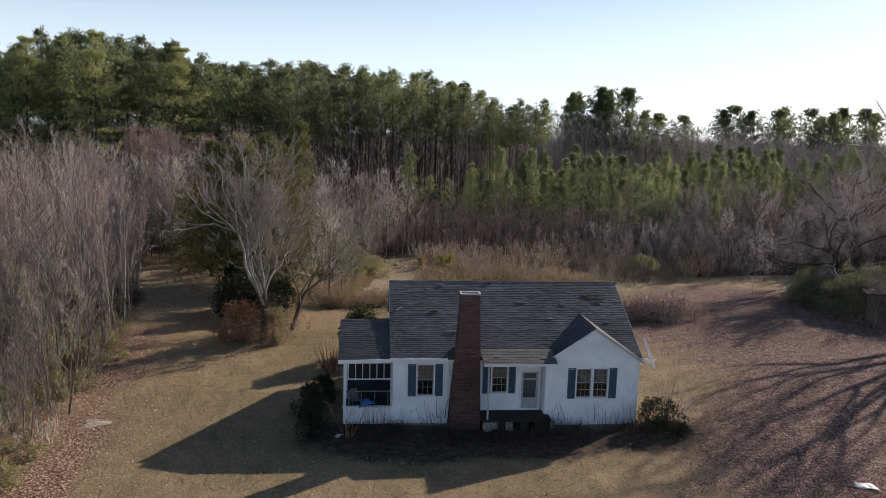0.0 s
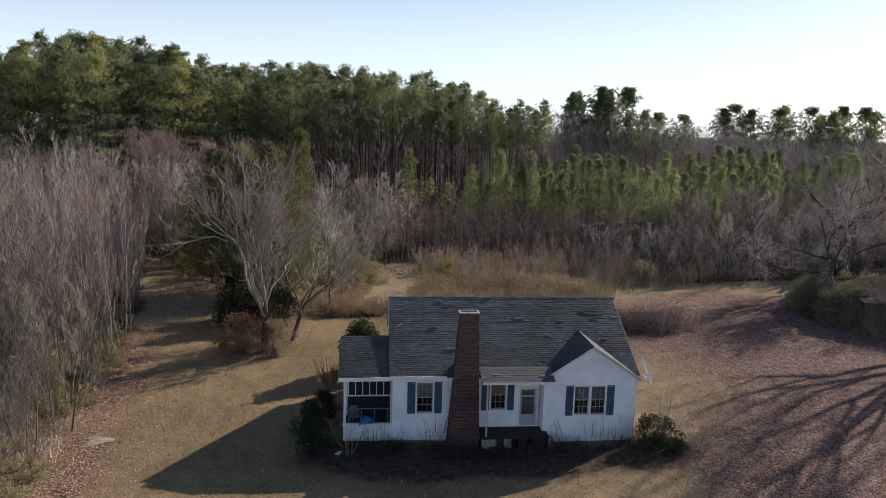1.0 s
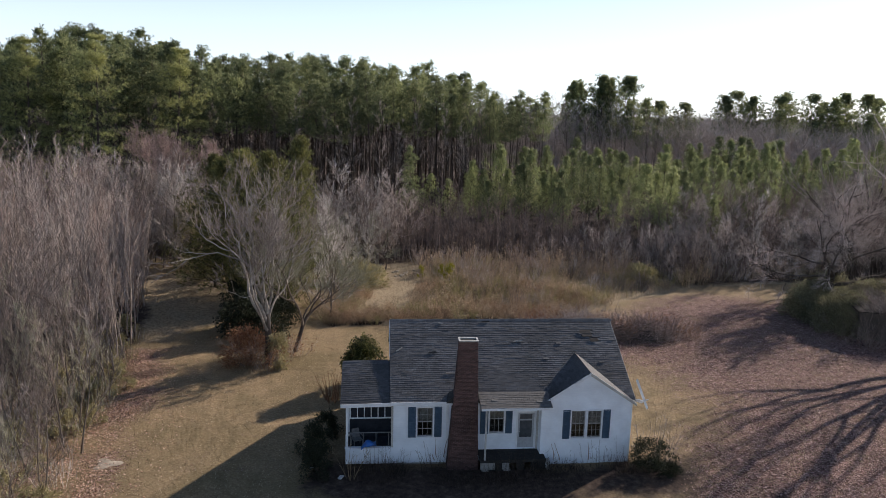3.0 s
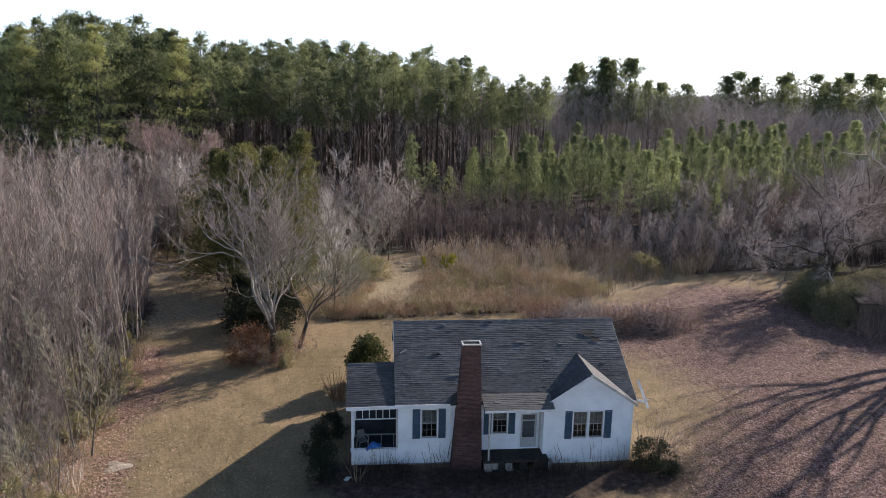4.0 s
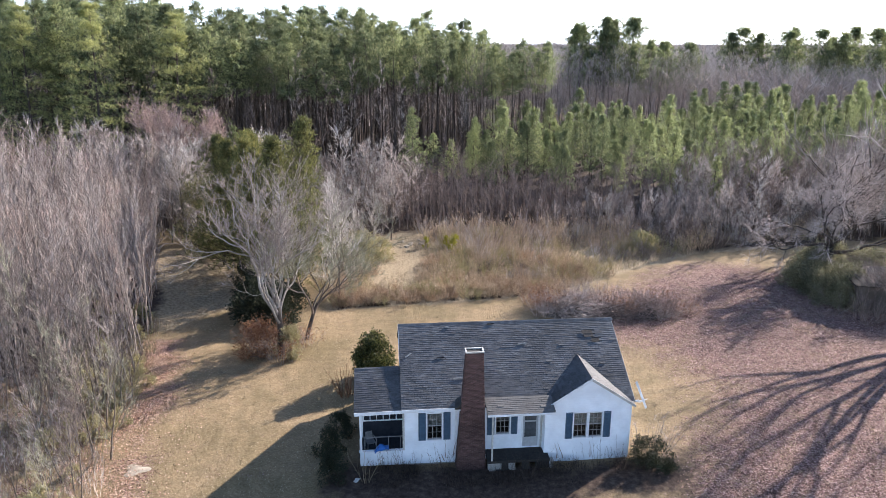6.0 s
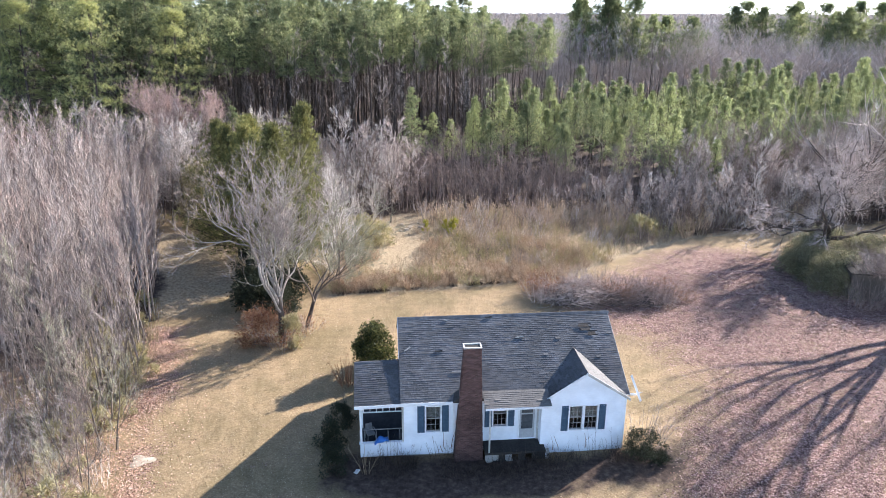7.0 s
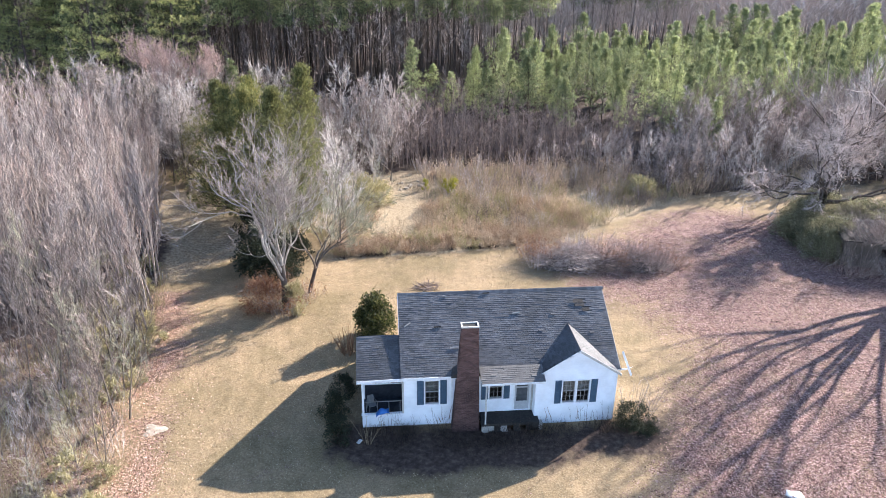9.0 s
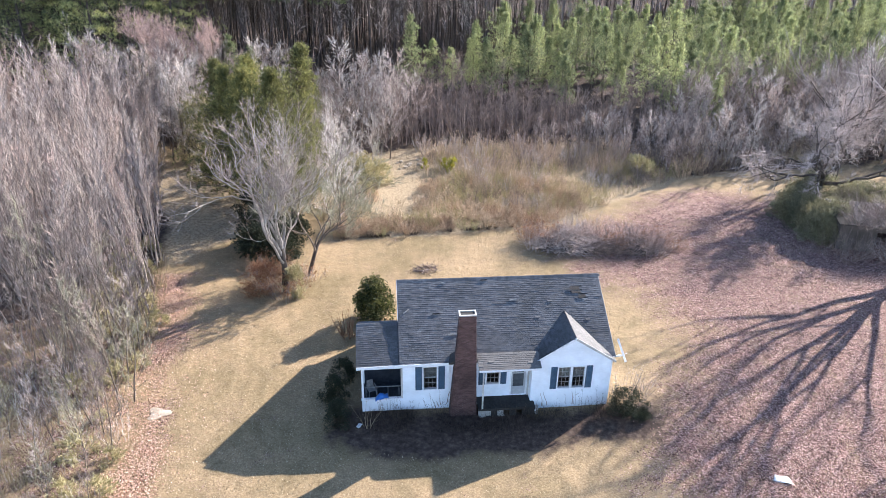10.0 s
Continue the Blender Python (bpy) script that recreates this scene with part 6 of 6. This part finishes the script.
FRONT_ROUGH = [(-10, 61), (-4.6, 62), (2, 63), (7, 64), (12.7, 66), (18, 70), (16, 76), (8, 77), (0, 76), (-9, 74), (-13, 68)]
weeds(FRONT_ROUGH, 5500, 0.3, 0.8, M_RUSSET, "dead_weeds", "knee-high russet dead weeds in the rough field", 31, 0.35, 0.014, off_path, 2, 0.1)
weeds(ROUGH, 13000, 0.3, 0.9, M_STRAW, "tall_dry_grass", "tall straw-coloured grass in the rough field", 32, 0.4, 0.012, None, 2, 0.09)
BACK_ROUGH = [(6, 66), (18, 71), (30, 79), (40, 83), (20, 92), (0, 90), (-4, 80), (3, 72)]
weeds(BACK_ROUGH, 4000, 0.5, 1.3, M_OLIVE, "olive_grass", "tall pale olive grass before the saplings", 38, 0.4, 0.014)
weeds(BACK_ROUGH, 2600, 0.6, 1.6, M_WEED, "brown_brush", "chest-high brown dead brush before the saplings", 33, 0.3, 0.016, None, 2, 0.11)
# weeds painted dark in place of the shaded ditch line
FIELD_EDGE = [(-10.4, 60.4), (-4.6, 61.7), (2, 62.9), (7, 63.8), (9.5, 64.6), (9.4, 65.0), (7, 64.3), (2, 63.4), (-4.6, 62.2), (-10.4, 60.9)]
weeds(FIELD_EDGE, 2600, 0.15, 0.55, M_SHADEWEED, "edge_weeds", "low weeds painted dark to draw the ditch line along the mown edge", 39, 0.5, 0.014)
FRONT_STRIP = [(-10.6, 60.8), (-4.6, 62.1), (2, 63.3), (7, 64.2), (12, 66), (11, 68.5), (6, 67), (-4, 65.2), (-11, 64)]
weeds(FRONT_STRIP, 5200, 0.4, 0.95, M_RUSSET, "tall_russet_weeds", "waist-high russet weeds along the mown edge", 40, 0.3, 0.015, None, 3, 0.08)
weeds(SIDE_GLADE, 2500, 0.2, 0.5, M_STRAW, "glade_grass", "straw grass in the side glade", 34, 0.5, 0.012)
brush = [sprouts(460 + k, 20, 1.5, 2.2, (M_TWIG_DARK, M_WEED, M_TWIG_PALE, M_TWIG, M_OLIVE)[k], "field_brush", "leafless brown brush at the field's edge", "field brush", r=0.02, fan=0.6, side=10, fleck=(0.0, 0.09, 0.0, 0.08, 0.0)[k], fleck_mat=(None, M_WEED, None, M_RUSSET, None)[k]) for k in range(5)]
BRUSH = [(5, 68), (14, 68.5), (20, 73), (28, 78), (40, 82.5), (50, 84.5), (50, 88), (28, 86), (10, 88), (-3, 88), (0, 78)]
plant(brush, [q for q in scatter(rng, BRUSH, 250, 1.0) if off_path(*q)], rng, (0.3, 1.0), 6.0, lambda x, y: clamp(0.75 + (y - 68) * 0.045, 0.75, 1.5))
clumps = [sprouts(470 + k, 24, 1.2, 1.3, (M_RUSSET, M_WEED, M_OLIVE, M_STRAW)[k], "weed_clump", "clump of dead weeds in the rough field", "weed clumps", r=0.018, fan=0.75, side=8, fleck=0.08, fleck_mat=(M_RUSSET, M_WEED, M_OLIVE, M_WEED)[k]) for k in range(4)]
plant(clumps, [q for q in scatter(rng, FRONT_ROUGH, 150, 1.1) if off_path(*q)], rng, (0.55, 1.4))
yellow = [shrub(480 + k, 0.6, 1.9, 4, 700, 0.26, 0.05, M_YELLOW, M_TWIG, "yellow_green_shrub", "small bright yellow-green evergreen in dead weeds", "yellow-green shrubs", clumps=9, shoots=5) for k in range(2)]
plant(yellow, [(1.1, 79.6), (0.2, 80.4), (-2.2, 81.2)], rng, (0.7, 1.1))
tussocks = [shrub(484 + k, 1.6, 1.5, 5, 1800, 0.36, 0.03, M_OLIVE, M_TWIG_PALE, "straw_tussock", "pale olive tussock by the field path", "field tussocks", clumps=18) for k in range(2)]
plant(tussocks, [(-9.2, 76.8), (-7.6, 79.5), (-10.5, 79.0), (-8.8, 73.0), (23.5, 79.0), (-27.5, 77.5), (-26.0, 80.0), (-29.5, 81.0)], rng, (0.9, 1.7))

# ---- grass and fallen leaves ----
def lawn_grass(count, seed):
    rw = random.Random(seed)
    g = Geo()
    n = 0
    while n < count:
        x, y = rw.uniform(-24, 34), rw.uniform(22, 66)
        if edge_distance(x, y, THICKET) > -0.3 or inside(x, y, ROUGH) or inside(x, y, HOUSE_FRONT_SHADE):
            continue
        n += 1
        z = ground_z(x, y)
        a = rw.uniform(0, 6.28)
        s = (math.cos(a), math.sin(a), 0)
        h = rw.uniform(0.04, 0.11)
        g.blade((x, y, z - 0.01), (x + rw.uniform(-0.1, 0.1), y + rw.uniform(-0.1, 0.1), z + h), rw.uniform(0.012, 0.03), s)
    return tagged(g.object("lawn_grass", M_STRAW), "short dormant straw-coloured lawn grass", "grass", kind="stuff")


lawn_grass(60000, 41)


def leaves_on_ground(poly, count, seed, label, mat):
    rw = random.Random(seed)
    g = Geo()
    xs, ys = [p[0] for p in poly], [p[1] for p in poly]
    n = 0
    while n < count:
        x, y = rw.uniform(min(xs), max(xs)), rw.uniform(max(min(ys), 20), max(ys))
        e = edge_distance(x, y, poly)
        if e < -3 or rw.random() > clamp(0.35 + e * 0.25 + noise.noise(Vector((x * 0.25, y * 0.25, 5))) * 0.8, 0.02, 1):
            n += 0.2
            continue
        n += 1
        z = ground_z(x, y) + rw.uniform(0.01, 0.05)
        a = rw.uniform(0, 6.28)
        k = rw.uniform(0.03, 0.07)
        d = (math.cos(a) * k, math.sin(a) * k, rw.uniform(-0.03, 0.05))
        s = Vector((-math.sin(a), math.cos(a), rw.uniform(-0.5, 0.5)))
        g.blade((x - d[0], y - d[1], z), (x + d[0], y + d[1], z + d[2]), k * 0.6, s)
    return tagged(g.object("fallen_leaves", mat), label, "leaves", kind="stuff")


leaves_on_ground(LITTER, 95000, 51, "pinkish-brown fallen leaves over the lawn", M_LEAF)
leaves_on_ground(LITTER_LEFT, 42000, 52, "rusty fallen leaves along the thicket's edge", M_LEAF_RUST)
# weeds along the foundation, darkened by shade painted into their colour
weeds([(-6.5, 34.2), (-5, 35.3), (0, 35.1), (2.2, 34.4), (6, 35.2), (11, 35.9), (12.5, 35), (5, 33.6), (0, 33.3), (-6, 33.2)], 3000, 0.2, 0.65, M_SHADEWEED, "foundation_weeds", "rank dead weeds hiding the house's foundation, their shade painted in", 37, 0.5, 0.011)
weeds([(-8, 31.5), (-6.5, 35.0), (0, 34.6), (3, 34), (8, 35), (13, 35.5), (12.5, 34), (4, 32.6), (-4, 32.4)], 1800, 0.12, 0.5, M_SHADEWEED, "rank_weeds", "rank dead weeds along the house front", 36, 0.35, 0.009)

# ---- far woods to the horizon ----
def far_woods(seed):
    rw = random.Random(seed)
    g = Geo()
    for _ in range(7500):
        q = rw.random()
        y = 175 * (2600 / 175) ** (q ** 1.25)
        x = rw.uniform(-0.85, 0.95) * y
        if y < 200 and -110 < x < 60 or (x < 150 and y < 190 and x > -10):
            continue
        s = clamp((y / 300) ** 0.8, 0.8, 6.0)
        h = rw.uniform(14, 20) * (1 if y < 500 else 1.05)
        g.spike((x, y, 0), (x, y, h * 0.8), 0.22 * s ** 0.5)
        for _ in range(9):
            a, k = rw.uniform(0, 6.28), rw.uniform(0.35, 0.75)
            p = Vector((x, y, h * k))
            d = Vector((math.cos(a), math.sin(a), rw.uniform(0.5, 1.6))).normalized()
            g.spike(p, p + d * h * rw.uniform(0.25, 0.42), 0.12 * s)
    return tagged(g.object("far_woods", M_TWIG), "distant leafless grey-brown woods to the horizon", "woods", kind="stuff")


far_woods(61)
